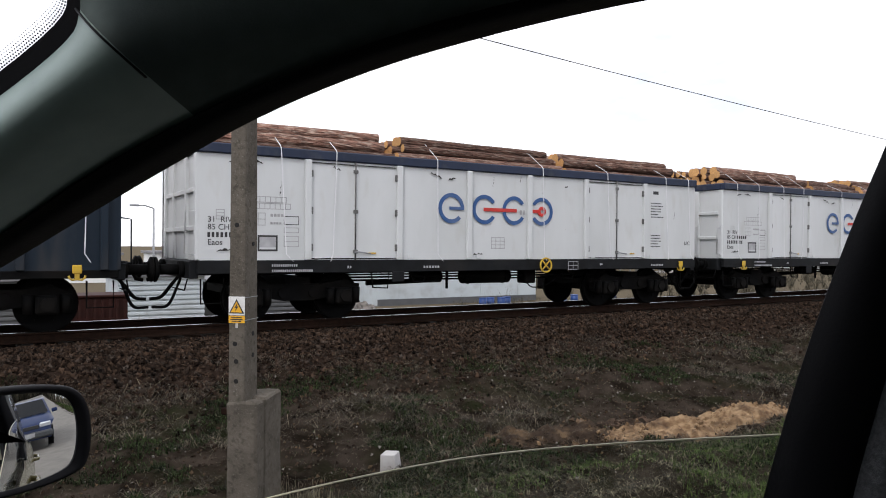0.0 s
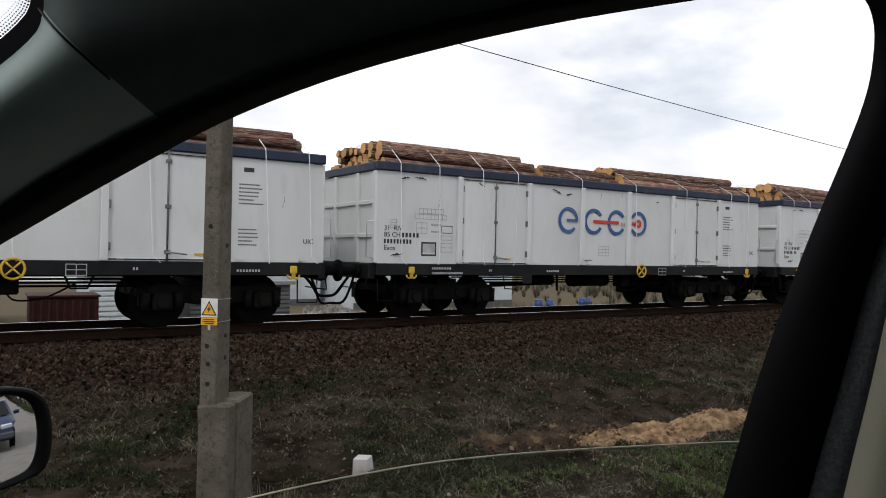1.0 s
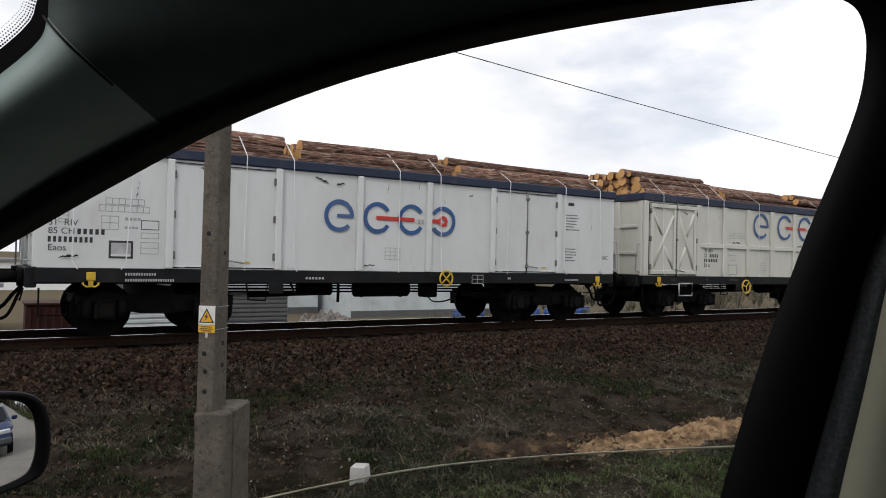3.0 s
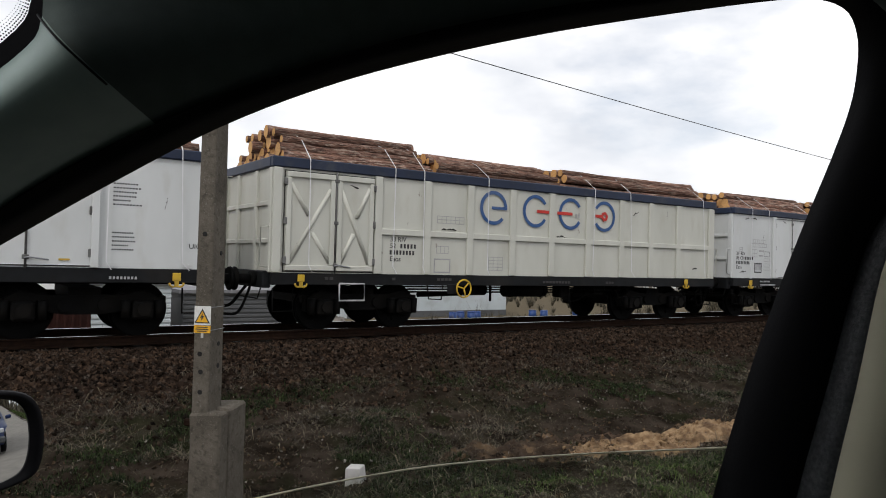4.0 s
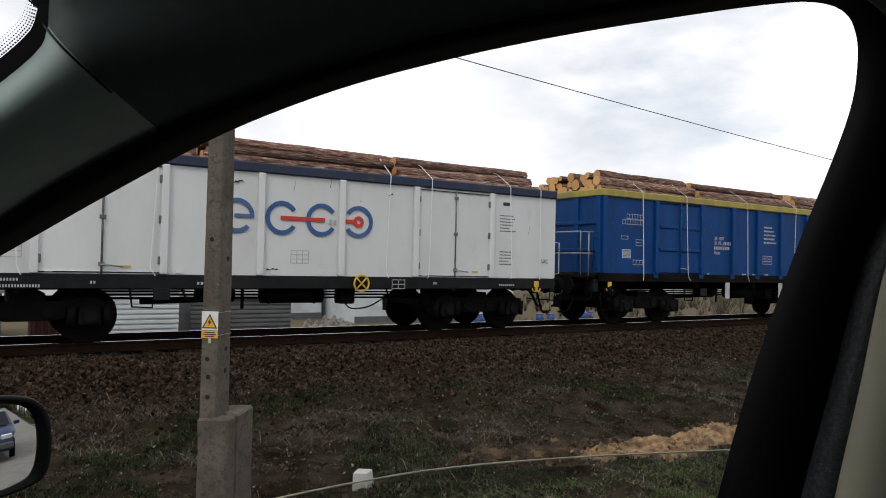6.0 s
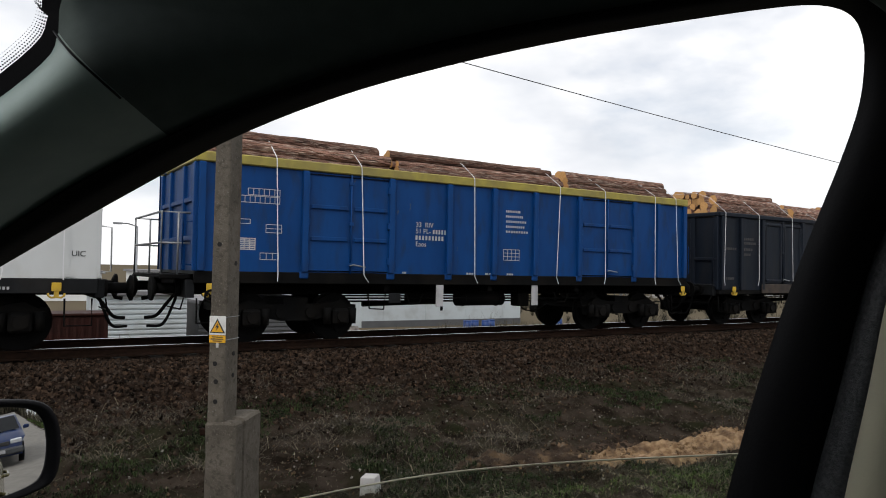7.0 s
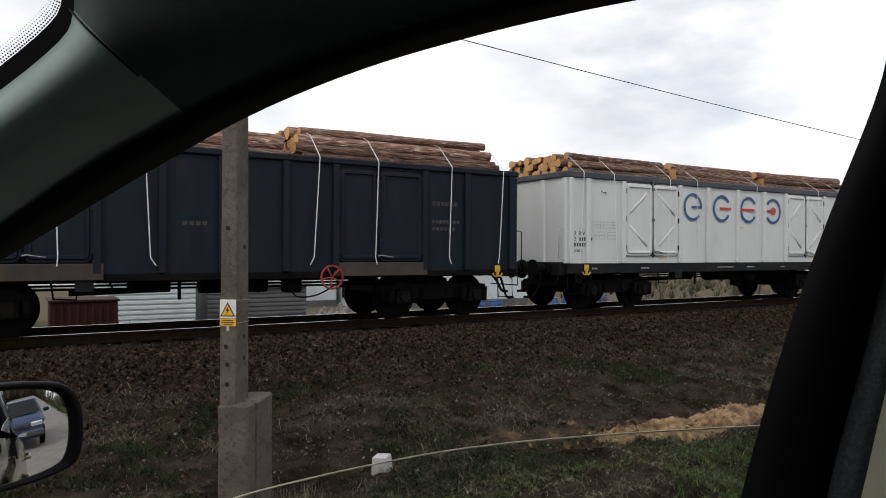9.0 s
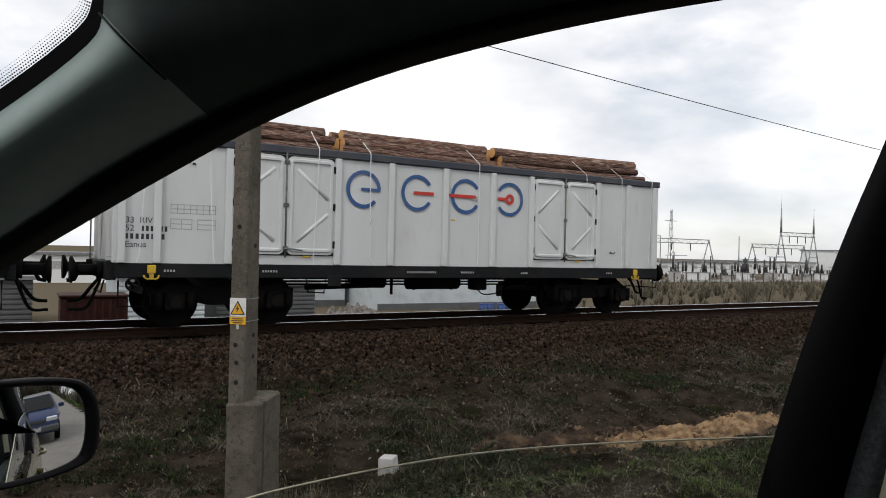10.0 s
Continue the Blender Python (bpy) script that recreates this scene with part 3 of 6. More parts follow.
# ---- power pole with its stub and warning plate ----
def power_pole():
    pole = thing("power_pole", "weathered concrete power pole on a concrete stub with a warning plate", "pole", at=pose(1.745, 6.755, 0, 0, 0, -40.5))
    bm = B()
    box(bm, -0.081, 0.081, -0.125, 0.125, -1.5, 4.5, 0.012)
    for v in bm.verts:
        k = 1 - 0.03 * (v.co.z - 0.1)
        v.co.x *= k
        v.co.y *= k * (1.12 if v.co.z < 0 else 1.0)
    part("shaft", bm, M["concrete"], pole)
    bm = B()
    box(bm, -0.085, 0.210, 0.02, 0.40, -1.6, 0.135, 0.02)
    box(bm, -0.085, 0.210, -0.16, 0.02, -1.6, 0.115, 0.02)
    bmesh.ops.subdivide_edges(bm, edges=bm.edges[:], cuts=5, use_grid_fill=True)
    for v in bm.verts:
        v.co += 0.014 * noise.noise_vector(v.co * 6)
    part("stub", bm, M["concrete"], pole, "chipped concrete stub clamping the pole")
    deep = lambda z: 0.125 * (1.174 - 0.051 * (z + 1.5))     # half the shaft's depth, which tapers
    # flat dark discs: the shade inside the bolt holes is put in as colour
    hol = shared("bolt_hole", lambda b: cyl(b, (0, 0.004, 0), (0, -0.004, 0), 0.022, n=10), M["hole"])
    for z in (1.72, 0.64, 0.48, 0.30):
        part("bolt_hole", hol, None, pole, at=(rng.uniform(-0.02, 0.02), -deep(z) - 0.001, z))
    for z in (1.55, 0.72, 0.52):
        part("bolt_hole", hol, None, pole, at=pose(0.081 * (1 - 0.03 * z) + 0.002, 0.03, z, 0, 0, 90))
    sign = part("warning_plate", box(B(), -0.078, 0.078, -0.136, -0.132, 0.90, 1.07), M["signwhite"], pole, "white plate with a yellow high-voltage triangle")
    tri = lambda b, s, y, zc: b.faces.new([b.verts.new(p) for p in ((-s, y, zc - s * 0.85), (s, y, zc - s * 0.85), (0, y, zc + s * 0.95))])
    bm = B()
    tri(bm, 0.074, -0.139, 0.980)
    part("triangle_border", bm, M["ink"], sign)
    bm = B()
    tri(bm, 0.056, -0.1415, 0.974)
    part("triangle", bm, M["signyellow"], sign, "yellow warning triangle")
    bm = B()
    bm.faces.new([bm.verts.new((x, -0.1445, z)) for x, z in ((0.010, 1.014), (-0.019, 0.966), (-0.002, 0.969), (-0.014, 0.932), (0.021, 0.983), (0.003, 0.980))])
    part("bolt_symbol", bm, M["ink"], sign)
    strip = part("lower_plate", box(B(), -0.078, 0.078, -0.136, -0.132, 0.83, 0.896), M["signyellow"], pole, "yellow plate with lines of small writing")
    for i, w in enumerate((0.052, 0.06, 0.045)):
        part("text_line", box(B(), -w, w, -0.139, -0.1365, 0.877 - i * 0.018, 0.885 - i * 0.018), M["ink"], strip)
    part("plate_tab", box(B(), -0.012, 0.012, -0.134, -0.130, 0.785, 0.83), M["marker"], pole)
    for z in (0.855, 1.06):
        w = 0.081 * (1 - 0.03 * z) + 0.002
        d = deep(z) + 0.003
        part("binding_wire", pipe(B(), [(w * i, d * j, z) for i, j in ((-1, -1), (1, -1), (1, 1), (-1, 1), (-1, -1))], 0.003, 4), M["steel"], pole)
    part("stub_bolt", box(B(), -0.19, -0.08, -0.07, -0.01, -0.03, 0.035, 0.012), M["railside"], pole, "rusty clamp bolt")
    part("insulator", pipe(B(), [(0.08, 0, 3.85), (0.2, 0, 3.85), (0.2, 0, 3.99)], 0.02, 8), M["marker"], pole, "white porcelain insulator")
    return pole


first_pole = power_pole()
far_pole = copy_thing(first_pole, pose(58.0, 9.4, 0.0, 0, 0, -40.5))
wire_pts = []
for k in range(41):
    u = k / 40
    wire_pts.append((1.9 + 56.2 * u, 6.63 + 2.75 * u, 3.965 - 4 * 0.78 * u * (1 - u)))
tagged(part("overhead_wire", pipe(B(), wire_pts, 0.0055, 5), M["ink"]), "single thin dark overhead wire strung between poles", "cable")


# ---- goods wagons ----
def bogie_frame(b):
    for s in (-1, 1):
        y = s * 1.0
        outline = ((-1.28, 0.62), (-1.28, 0.40), (-1.05, 0.30), (-0.75, 0.30), (-0.62, 0.46), (-0.30, 0.40), (0.30, 0.40), (0.62, 0.46),
                   (0.75, 0.30), (1.05, 0.30), (1.28, 0.40), (1.28, 0.62), (0.95, 0.80), (0.5, 0.72), (-0.5, 0.72), (-0.95, 0.80))
        a = [[b.verts.new((x, y + d, z)) for x, z in outline] for d in (-0.08, 0.08)]
        b.faces.new(a[0])
        b.faces.new(a[1][::-1])
        for i in range(len(outline)):
            j = (i + 1) % len(outline)
            b.faces.new((a[0][i], a[0][j], a[1][j], a[1][i]))
        for x in (-0.3, 0.3):
            cyl(b, (x, y - 0.13, 0.56), (x, y + 0.13, 0.56), 0.11, n=12)
    box(b, -0.25, 0.25, -1.05, 1.05, 0.5, 0.85)
    for x in (-1.25, 1.25):
        box(b, x - 0.06, x + 0.06, -1.0, 1.0, 0.55, 0.7)


def wheelset_mesh(b):
    cyl(b, (0, -1.0, 0), (0, 1.0, 0), 0.08, n=10)
    for s in (-1, 1):
        cyl(b, (0, s * 0.72, 0), (0, s * 0.82, 0), 0.46, n=28)
        cyl(b, (0, s * 0.69, 0), (0, s * 0.72, 0), 0.49, n=28)
        cyl(b, (0, s * 0.82, 0), (0, s * 0.86, 0), 0.15, n=12)
        for k in range(6):
            a = k * math.pi / 3
            box(b, 0.28 * math.cos(a) - 0.03, 0.28 * math.cos(a) + 0.03, s * 0.835 - 0.012, s * 0.835 + 0.012, 0.28 * math.sin(a) - 0.03, 0.28 * math.sin(a) + 0.03)


def axle_box_mesh(b):
    box(b, -0.17, 0.17, -0.13, 0.05, -0.17, 0.15, 0.04)
    cyl(b, (0, -0.13, 0), (0, -0.18, 0), 0.11, n=12)


def bogie(wagon, x):
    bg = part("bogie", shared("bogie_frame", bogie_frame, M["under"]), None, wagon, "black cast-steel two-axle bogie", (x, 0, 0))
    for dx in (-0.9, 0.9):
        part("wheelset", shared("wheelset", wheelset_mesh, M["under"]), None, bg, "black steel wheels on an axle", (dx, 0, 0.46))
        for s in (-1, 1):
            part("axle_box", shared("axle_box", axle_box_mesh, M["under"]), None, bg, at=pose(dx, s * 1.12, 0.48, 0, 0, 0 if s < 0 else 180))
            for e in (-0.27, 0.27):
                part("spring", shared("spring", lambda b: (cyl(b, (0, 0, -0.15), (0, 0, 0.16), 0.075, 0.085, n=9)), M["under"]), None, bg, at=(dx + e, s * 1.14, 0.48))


def buffer_mesh(b):
    cyl(b, (0, 0, 0), (0.10, 0, 0), 0.15, n=12)
    cyl(b, (0.10, 0, 0), (0.42, 0, 0), 0.095, n=12)
    cyl(b, (0.42, 0, 0), (0.47, 0, 0), 0.12, 0.225, n=20)
    cyl(b, (0.47, 0, 0), (0.51, 0, 0), 0.225, 0.22, n=20)


def hook_mesh(b):
    box(b, -0.07, 0.07, -0.03, 0.0, -0.02, 0.12, 0.01)
    box(b, -0.035, 0.035, -0.03, 0.0, -0.12, -0.02)
    for s in (-1, 1):
        pipe(b, [(0, -0.015, -0.11), (s * 0.07, -0.015, -0.12), (s * 0.11, -0.015, -0.09), (s * 0.12, -0.015, -0.05)], 0.018, 6)


TEXTS = {}


def text(parent, words, x, z, h, y, material, name="lettering"):
    """Painted letters on the wall that faces -y; (x, z) is the lower left corner."""
    key = (words, material.name)
    if key not in TEXTS:
        cu = bpy.data.curves.new("lettering", "FONT")
        cu.body, cu.extrude = words, 0.002
        tmp = new("lettering", cu)
        bpy.context.view_layer.update()
        TEXTS[key] = bpy.data.meshes.new_from_object(tmp.evaluated_get(bpy.context.evaluated_depsgraph_get()))
        bpy.data.objects.remove(tmp)
        TEXTS[key].materials.clear()
        TEXTS[key].materials.append(material)
    ob = part(name, TEXTS[key], None, parent)
    s = h / 0.70
    ob.matrix_basis = pose(x, y - 0.004, z - 0.035, 90) @ Matrix.Diagonal((s, s, 1, 1))
    return ob


def bars(parent, x0, x1, z, h, y, material, cells=1, gap=0.25):
    """A line of writing that cannot be read, as short bars."""
    bm = B()
    w = (x1 - x0) / cells
    z -= 0.035
    for i in range(cells):
        box(bm, x0 + i * w, x0 + (i + 1 - gap) * w, y - 0.004, y, z, z + h)
    return part("text_line", bm, material, parent)


def outline(parent, x0, x1, z0, z1, y, material, name="data_panel", cols=1, rows_=1, t=0.012):
    bm = B()
    z0, z1 = z0 - 0.035, z1 - 0.035
    xs = [x0 + (x1 - x0) * i / cols + d for i in range(cols + 1) for d in (-t / 2, t / 2)]
    zs = [z0 + (z1 - z0) * j / rows_ + d for j in range(rows_ + 1) for d in (-t / 2, t / 2)]
    grid = [[bm.verts.new((x, y - 0.004, z)) for x in xs] for z in zs]
    for j in range(len(zs) - 1):
        for i in range(len(xs) - 1):
            if i % 2 == 0 or j % 2 == 0:
                bm.faces.new((grid[j][i], grid[j][i + 1], grid[j + 1][i + 1], grid[j + 1][i]))
    return part(name, bm, material, parent)


def emblem(wagon, xs, z, r, t, y):
    """Four open rings in blue, joined by a red bar with a red dot."""
    for (x, a0, a1) in ((xs[0], 0, 318), (xs[1], 32, 328), (xs[2], 32, 328), (xs[3], -148, 148)):
        part("painted_ring", arc(B(), x, z, r - t, r, a0, a1, y), M["logoblue"], wagon, "blue painted open ring")
    part("painted_bar", box(B(), xs[0] - r * 0.15, xs[0] + r * 0.97, y - 0.006, y - 0.001, z - t * 0.4, z + t * 0.4), M["logoblue"], wagon)
    for x0, x1 in xs[4:]:
        part("painted_bar", box(B(), x0, x1, y - 0.007, y - 0.0055, z - t * 0.45, z + t * 0.45), M["red"], wagon, "red painted bar")
    part("painted_dot", arc(B(), xs[3], z, 0.045, 0.115, 0, 360, y - 0.006), M["red"], wagon, "red painted dot")
    bars(wagon, xs[2] + 0.16, xs[2] + 0.34, z - 0.05, 0.1, y - 0.001, M["faint"], 2, 0.4)


def door_leaf(x0, x1, z0, z1, style):
    def build(b):
        box(b, x0, x1, -0.045, 0.0, z0, z1)
        if style in ("brace", "framed"):
            edges = [e for e in b.edges if abs(e.verts[0].co.y - e.verts[1].co.y) > 0.02]
            bmesh.ops.bevel(b, geom=edges, offset=0.13, segments=4, profile=0.5, affect="EDGES")
        front = min(b.faces, key=lambda f: f.calc_center_median().y)
        if style in ("brace", "framed"):
            bmesh.ops.inset_region(b, faces=[front], thickness=0.04, depth=0.0)
            bmesh.ops.inset_region(b, faces=[front], thickness=0.02, depth=0.03)
            bmesh.ops.inset_region(b, faces=[front], thickness=0.04, depth=0.0)
            bmesh.ops.inset_region(b, faces=[front], thickness=0.02, depth=-0.035)
        else:
            bmesh.ops.inset_region(b, faces=[front], thickness=0.08 if style == "panel" else 0.035, depth=0.0)
            bmesh.ops.inset_region(b, faces=[front], thickness=0.006, depth=-0.022)
    return build


def wagon(spec):
    h, z0, z1, rim = spec["half"], spec["z0"] - 0.02, spec["z1"] - 0.055, spec["rim"] - 0.06
    paint, yw = M[spec["paint"]], -1.42
    w = thing("freight_wagon", spec["label"], "freight wagon", "wagons of the timber train")
    part("floor_plate", box(B(), -h, h, -1.38, 1.38, z0 - 0.06, z0), M["frame"], w)
    for s in (-1, 1):
        part("side_wall", box(B(), -h, h, s * 1.40 - 0.02, s * 1.40 + 0.02, z0, z1), paint, w)
        part("sole_bar", box(B(), -h - 0.02, h + 0.02, s * 1.40 - 0.05, s * 1.40 + 0.06, spec["frame0"], z0 - 0.002, 0.012), M[spec["framepaint"]], w, "dark longitudinal frame beam")
        part("end_wall", box(B(), s * (h - 0.02) - 0.02, s * (h - 0.02) + 0.02, -1.378, 1.378, z0, z1), paint, w)
        part("headstock", box(B(), s * h - 0.08 + s * 0.06, s * h + 0.08 + s * 0.06, -1.33, 1.33, 0.86, 1.18, 0.015), M["frame"], w)
        part("top_rim", box(B(), -h - 0.05, h + 0.05, s * 1.42 - 0.06, s * 1.42 + 0.07, z1 + 0.002, rim, 0.02), M[spec["rimpaint"]], w, "painted top rail of the box")
        part("end_rim", box(B(), s * h - 0.06, s * h + 0.06, -1.355, 1.355, z1 + 0.004, rim - 0.004, 0.02), M[spec["rimpaint"]], w)
        # end wall ribs and cross bars
        for y in (-1.34, -0.55, 0.55, 1.34):
            part("end_rib", shared("end_rib_%.2f_%s" % (z1 - z0, spec["paint"]), lambda b: box(b, -0.04, 0.05, -0.07, 0.07, 0, z1 - z0 - 0.01, 0.015), paint), None, w,
                 at=pose(s * (h + 0.01), y, z0 + 0.002, 0, 0, 0 if s > 0 else 180))
        for z in spec.get("bars", (0.30, 0.66)):
            part("end_bar", box(B(), s * (h + 0.02) - 0.03, s * (h + 0.02) + 0.03, -1.26, 1.26, z0 + (z1 - z0) * z - 0.045, z0 + (z1 - z0) * z + 0.045, 0.012), paint, w)
        for y in (-0.875, 0.875):
            part("buffer", shared("buffer", buffer_mesh, M["under"]), None, w, "round black sprung buffer", pose(s * (h + 0.13), y, 1.02, 0, 0, 0 if s > 0 else 180))
        part("coupling", pipe(B(), [(s * (h + 0.1), 0, 1.0), (s * (h + 0.42), 0, 0.98), (s * (h + 0.5), 0, 0.82), (s * (h + 0.62), 0, 0.80)], 0.04), M["under"], w)
        hose = smooth_curve(((s * (h + 0.08), -0.35, 0.92), (s * (h + 0.25), -0.38, 0.72), (s * (h + 0.42), -0.34, 0.50), (s * (h + 0.62), -0.3, 0.46)), 5)
        part("brake_hose", pipe(B(), hose, 0.032, 6), M["under"], w)
        hose = smooth_curve(((s * (h + 0.10), -0.62, 0.98), (s * (h + 0.20), -0.66, 0.70), (s * (h + 0.36), -0.62, 0.36), (s * (h + 0.62), -0.55, 0.33)), 5)
        part("brake_hose", pipe(B(), hose, 0.028, 6), M["under"], w)
        part("hose_tap", box(B(), s * (h + 0.1) - 0.05, s * (h + 0.1) + 0.05, -0.68, -0.56, 0.92, 1.06, 0.015), M["under"], w)
        part("uncoupling_rod", pipe(B(), [(s * (h + 0.16), -1.3, 0.86), (s * (h + 0.2), -1.25, 0.66), (s * (h + 0.2), -0.2, 0.66)], 0.014, 5), M["under"], w)
        part("hand_rail", pipe(B(), [(s * (h + 0.05), -1.36, z0 + 0.1), (s * (h + 0.22), -1.36, z0 + 0.12), (s * (h + 0.22), -1.36, z0 + 0.85), (s * (h + 0.05), -1.36, z0 + 0.87)], 0.014, 6), paint, w)
        part("step", pipe(B(), [(s * (h - 0.05), -1.36, 0.86), (s * (h - 0.05), -1.38, 0.42), (s * (h - 0.45), -1.38, 0.42), (s * (h - 0.45), -1.36, 0.86)], 0.016, 6), M["under"], w)
        part("ladder", pipe(B(), [(s * (h + 0.16), 0.95, z0), (s * (h + 0.16), 0.95, z1), (s * (h + 0.05), 0.95, z1)] , 0.015, 6), paint, w)
        bogie(w, s * 4.45)
    # ribs
    rib = lambda: shared("rib_%.2f_%s" % (z1 - z0, spec["paint"]), lambda b: box(b, -spec.get("rib_half", 0.062), spec.get("rib_half", 0.062), -spec.get("rib_deep", 0.085), 0.0, 0.004, z1 - z0 - 0.004, 0.012), paint)
    for s in (-1, 1):
        for x in spec["ribs"]:
            part("rib", rib(), None, w, at=pose(x, s * 1.42, z0, 0, 0, 0 if s < 0 else 180))
    # doors
    for n, (a, m, b2, style) in enumerate(spec["doors"]):
        zb = spec.get("door0", z0 + 0.04)
        zt = spec.get("door1", z1 - 0.06)
        for j, (p, q) in enumerate(((a + 0.06, m - 0.015), (m + 0.015, b2 - 0.06))):
            part("door_gap", box(B(), p - 0.022, q + 0.022, yw - 0.008, yw + 0.002, zb - 0.022, zt + 0.022), M["gap"] if spec["paint"] in ("white", "cream") else M["under"], w)
            leaf = part("door", (lambda bm: (door_leaf(p, q, zb, zt, style)(bm), bm)[1])(B()), paint, w, "painted steel door leaf", (0, yw, 0))
            if style in ("brace", "cross"):
                zm = (zb + zt) / 2
                lo, hi = (q - 0.2, p + 0.14) if j == 0 else (p + 0.2, q - 0.14)
                lines = [((lo, za), (hi, zc)) for za, zc in ((zb + 0.24, zm - 0.14), (zt - 0.24, zm + 0.14))]
                if style == "cross":
                    c = (p + q) / 2
                    a0, a1 = (p + 0.10, q - 0.10) if j else (q - 0.10, p + 0.10)
                    lines = [((a0, zt - 0.30), (a1, zb + 0.16)), ((a1, zt - 0.22), (c + (a1 - c) * 0.1, zm + 0.12)), ((a0, zb + 0.16), (c - (a1 - c) * 0.1, zm - 0.2))]
                    for x0, x1, za, zc in ((p, q, zt - 0.11, zt - 0.004), (p, q, zb + 0.004, zb + 0.11)):
                        part("door_rail", box(B(), x0 + 0.01, x1 - 0.01, -0.07, -0.03, za, zc, 0.012), paint, leaf)
                    for x in (p + 0.06, q - 0.06):
                        part("door_stile", box(B(), x - 0.05, x + 0.05, -0.068, -0.03, zb + 0.115, zt - 0.115, 0.012), paint, leaf)
                for (xa, za), (xc, zc) in lines:
                    part("brace", cyl(B(), (xa, -0.016, za), (xc, -0.016, zc), 0.046, n=6), paint, leaf)
            if style == "panel":
                for k in (1, 2):
                    z = zb + (zt - zb) * k / 3
                    part("door_bar", box(B(), p + 0.06, q - 0.06, -0.06, -0.02, z - 0.04, z + 0.04, 0.01), paint, leaf)
            hx = p if j == 0 else q
            for k in range(3):
                z = zb + 0.2 + (zt - zb - 0.4) * k / 2
                part("hinge", box(B(), hx - 0.035, hx + 0.035, -0.075, -0.02, z - 0.07, z + 0.07, 0.012), M["frame"] if style == "brace" else M["fitting"] if spec["paint"] in ("white", "cream") else paint, leaf)
        part("lock_bar", cyl(B(), (m, yw - 0.05, zb - 0.06), (m, yw - 0.05, zt + 0.06), 0.018, n=6), M["fitting"] if spec["paint"] in ("white", "cream") else paint, w)
        for k in range(3):
            z = zb + 0.12 + (zt - zb - 0.24) * k / 2
            part("lock_bracket", box(B(), m - 0.05, m + 0.05, yw - 0.075, yw - 0.044, z - 0.035, z + 0.035, 0.008), M["fitting"] if spec["paint"] in ("white", "cream") else paint, w)
        part("lock_handle", pipe(B(), [(m - 0.02, yw - 0.07, zb + 0.1), (m + 0.05, yw - 0.08, zb + 0.12), (m + 0.32, yw - 0.08, zb + 0.08)], 0.014, 6), M["steel"], w)
    if spec.get("midrail"):
        a, b2, za, zb = spec["midrail"]
        part("waist_rail", box(B(), a, b2, yw - 0.052, yw + 0.002, za, zb, 0.012), paint, w)
    # rope hooks, brake wheel, brake gear
    for x in spec.get("hooks", (-5.62, 5.82)):
        part("rope_hook", shared("rope_hook", hook_mesh, M["yellow"]), None, w, "yellow double rope hook", (x, -1.475, 1.0))
    bx, br, bz, bp, spokes = spec["brake"]
    wheel = part("brake_wheel", torus(B(), (0, 0, 0), br, 0.02), M[bp], w, "painted hand-brake wheel", (bx, -1.54, bz))
    for k in range(spokes):
        a = math.pi / 4 + k * 2 * math.pi / spokes
        part("spoke", cyl(B(), (0, 0, 0), (br * math.cos(a), 0, br * math.sin(a)), 0.017, n=6), M[bp], wheel)
    part("brake_shaft", cyl(B(), (bx, -1.54, bz), (bx, -1.0, bz), 0.03, n=8), M["under"], w)
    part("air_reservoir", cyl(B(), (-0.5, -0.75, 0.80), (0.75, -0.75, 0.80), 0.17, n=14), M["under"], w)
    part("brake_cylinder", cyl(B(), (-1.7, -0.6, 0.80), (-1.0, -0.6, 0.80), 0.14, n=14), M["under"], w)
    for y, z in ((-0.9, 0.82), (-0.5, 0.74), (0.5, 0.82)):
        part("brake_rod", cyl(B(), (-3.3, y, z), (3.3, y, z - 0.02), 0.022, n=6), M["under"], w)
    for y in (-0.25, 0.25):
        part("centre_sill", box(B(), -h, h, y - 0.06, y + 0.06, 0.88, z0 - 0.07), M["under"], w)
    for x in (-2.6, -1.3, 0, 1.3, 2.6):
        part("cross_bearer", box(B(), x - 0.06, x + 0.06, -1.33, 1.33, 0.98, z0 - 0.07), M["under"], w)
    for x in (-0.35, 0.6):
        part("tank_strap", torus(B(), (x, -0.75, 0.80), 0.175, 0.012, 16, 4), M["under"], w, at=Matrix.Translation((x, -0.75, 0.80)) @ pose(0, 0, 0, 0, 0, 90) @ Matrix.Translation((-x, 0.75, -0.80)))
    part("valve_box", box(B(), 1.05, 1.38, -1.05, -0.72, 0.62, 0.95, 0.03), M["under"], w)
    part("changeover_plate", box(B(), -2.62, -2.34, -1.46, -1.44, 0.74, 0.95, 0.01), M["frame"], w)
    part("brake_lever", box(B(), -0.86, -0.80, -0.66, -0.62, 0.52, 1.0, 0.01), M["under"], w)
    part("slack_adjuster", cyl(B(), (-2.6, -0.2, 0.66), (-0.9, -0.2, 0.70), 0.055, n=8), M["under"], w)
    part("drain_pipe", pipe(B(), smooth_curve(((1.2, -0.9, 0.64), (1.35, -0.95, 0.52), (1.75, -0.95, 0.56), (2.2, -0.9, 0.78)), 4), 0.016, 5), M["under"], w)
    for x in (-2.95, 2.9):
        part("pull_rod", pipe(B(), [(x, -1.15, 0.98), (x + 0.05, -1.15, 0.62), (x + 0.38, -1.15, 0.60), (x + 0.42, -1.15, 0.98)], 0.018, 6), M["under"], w)
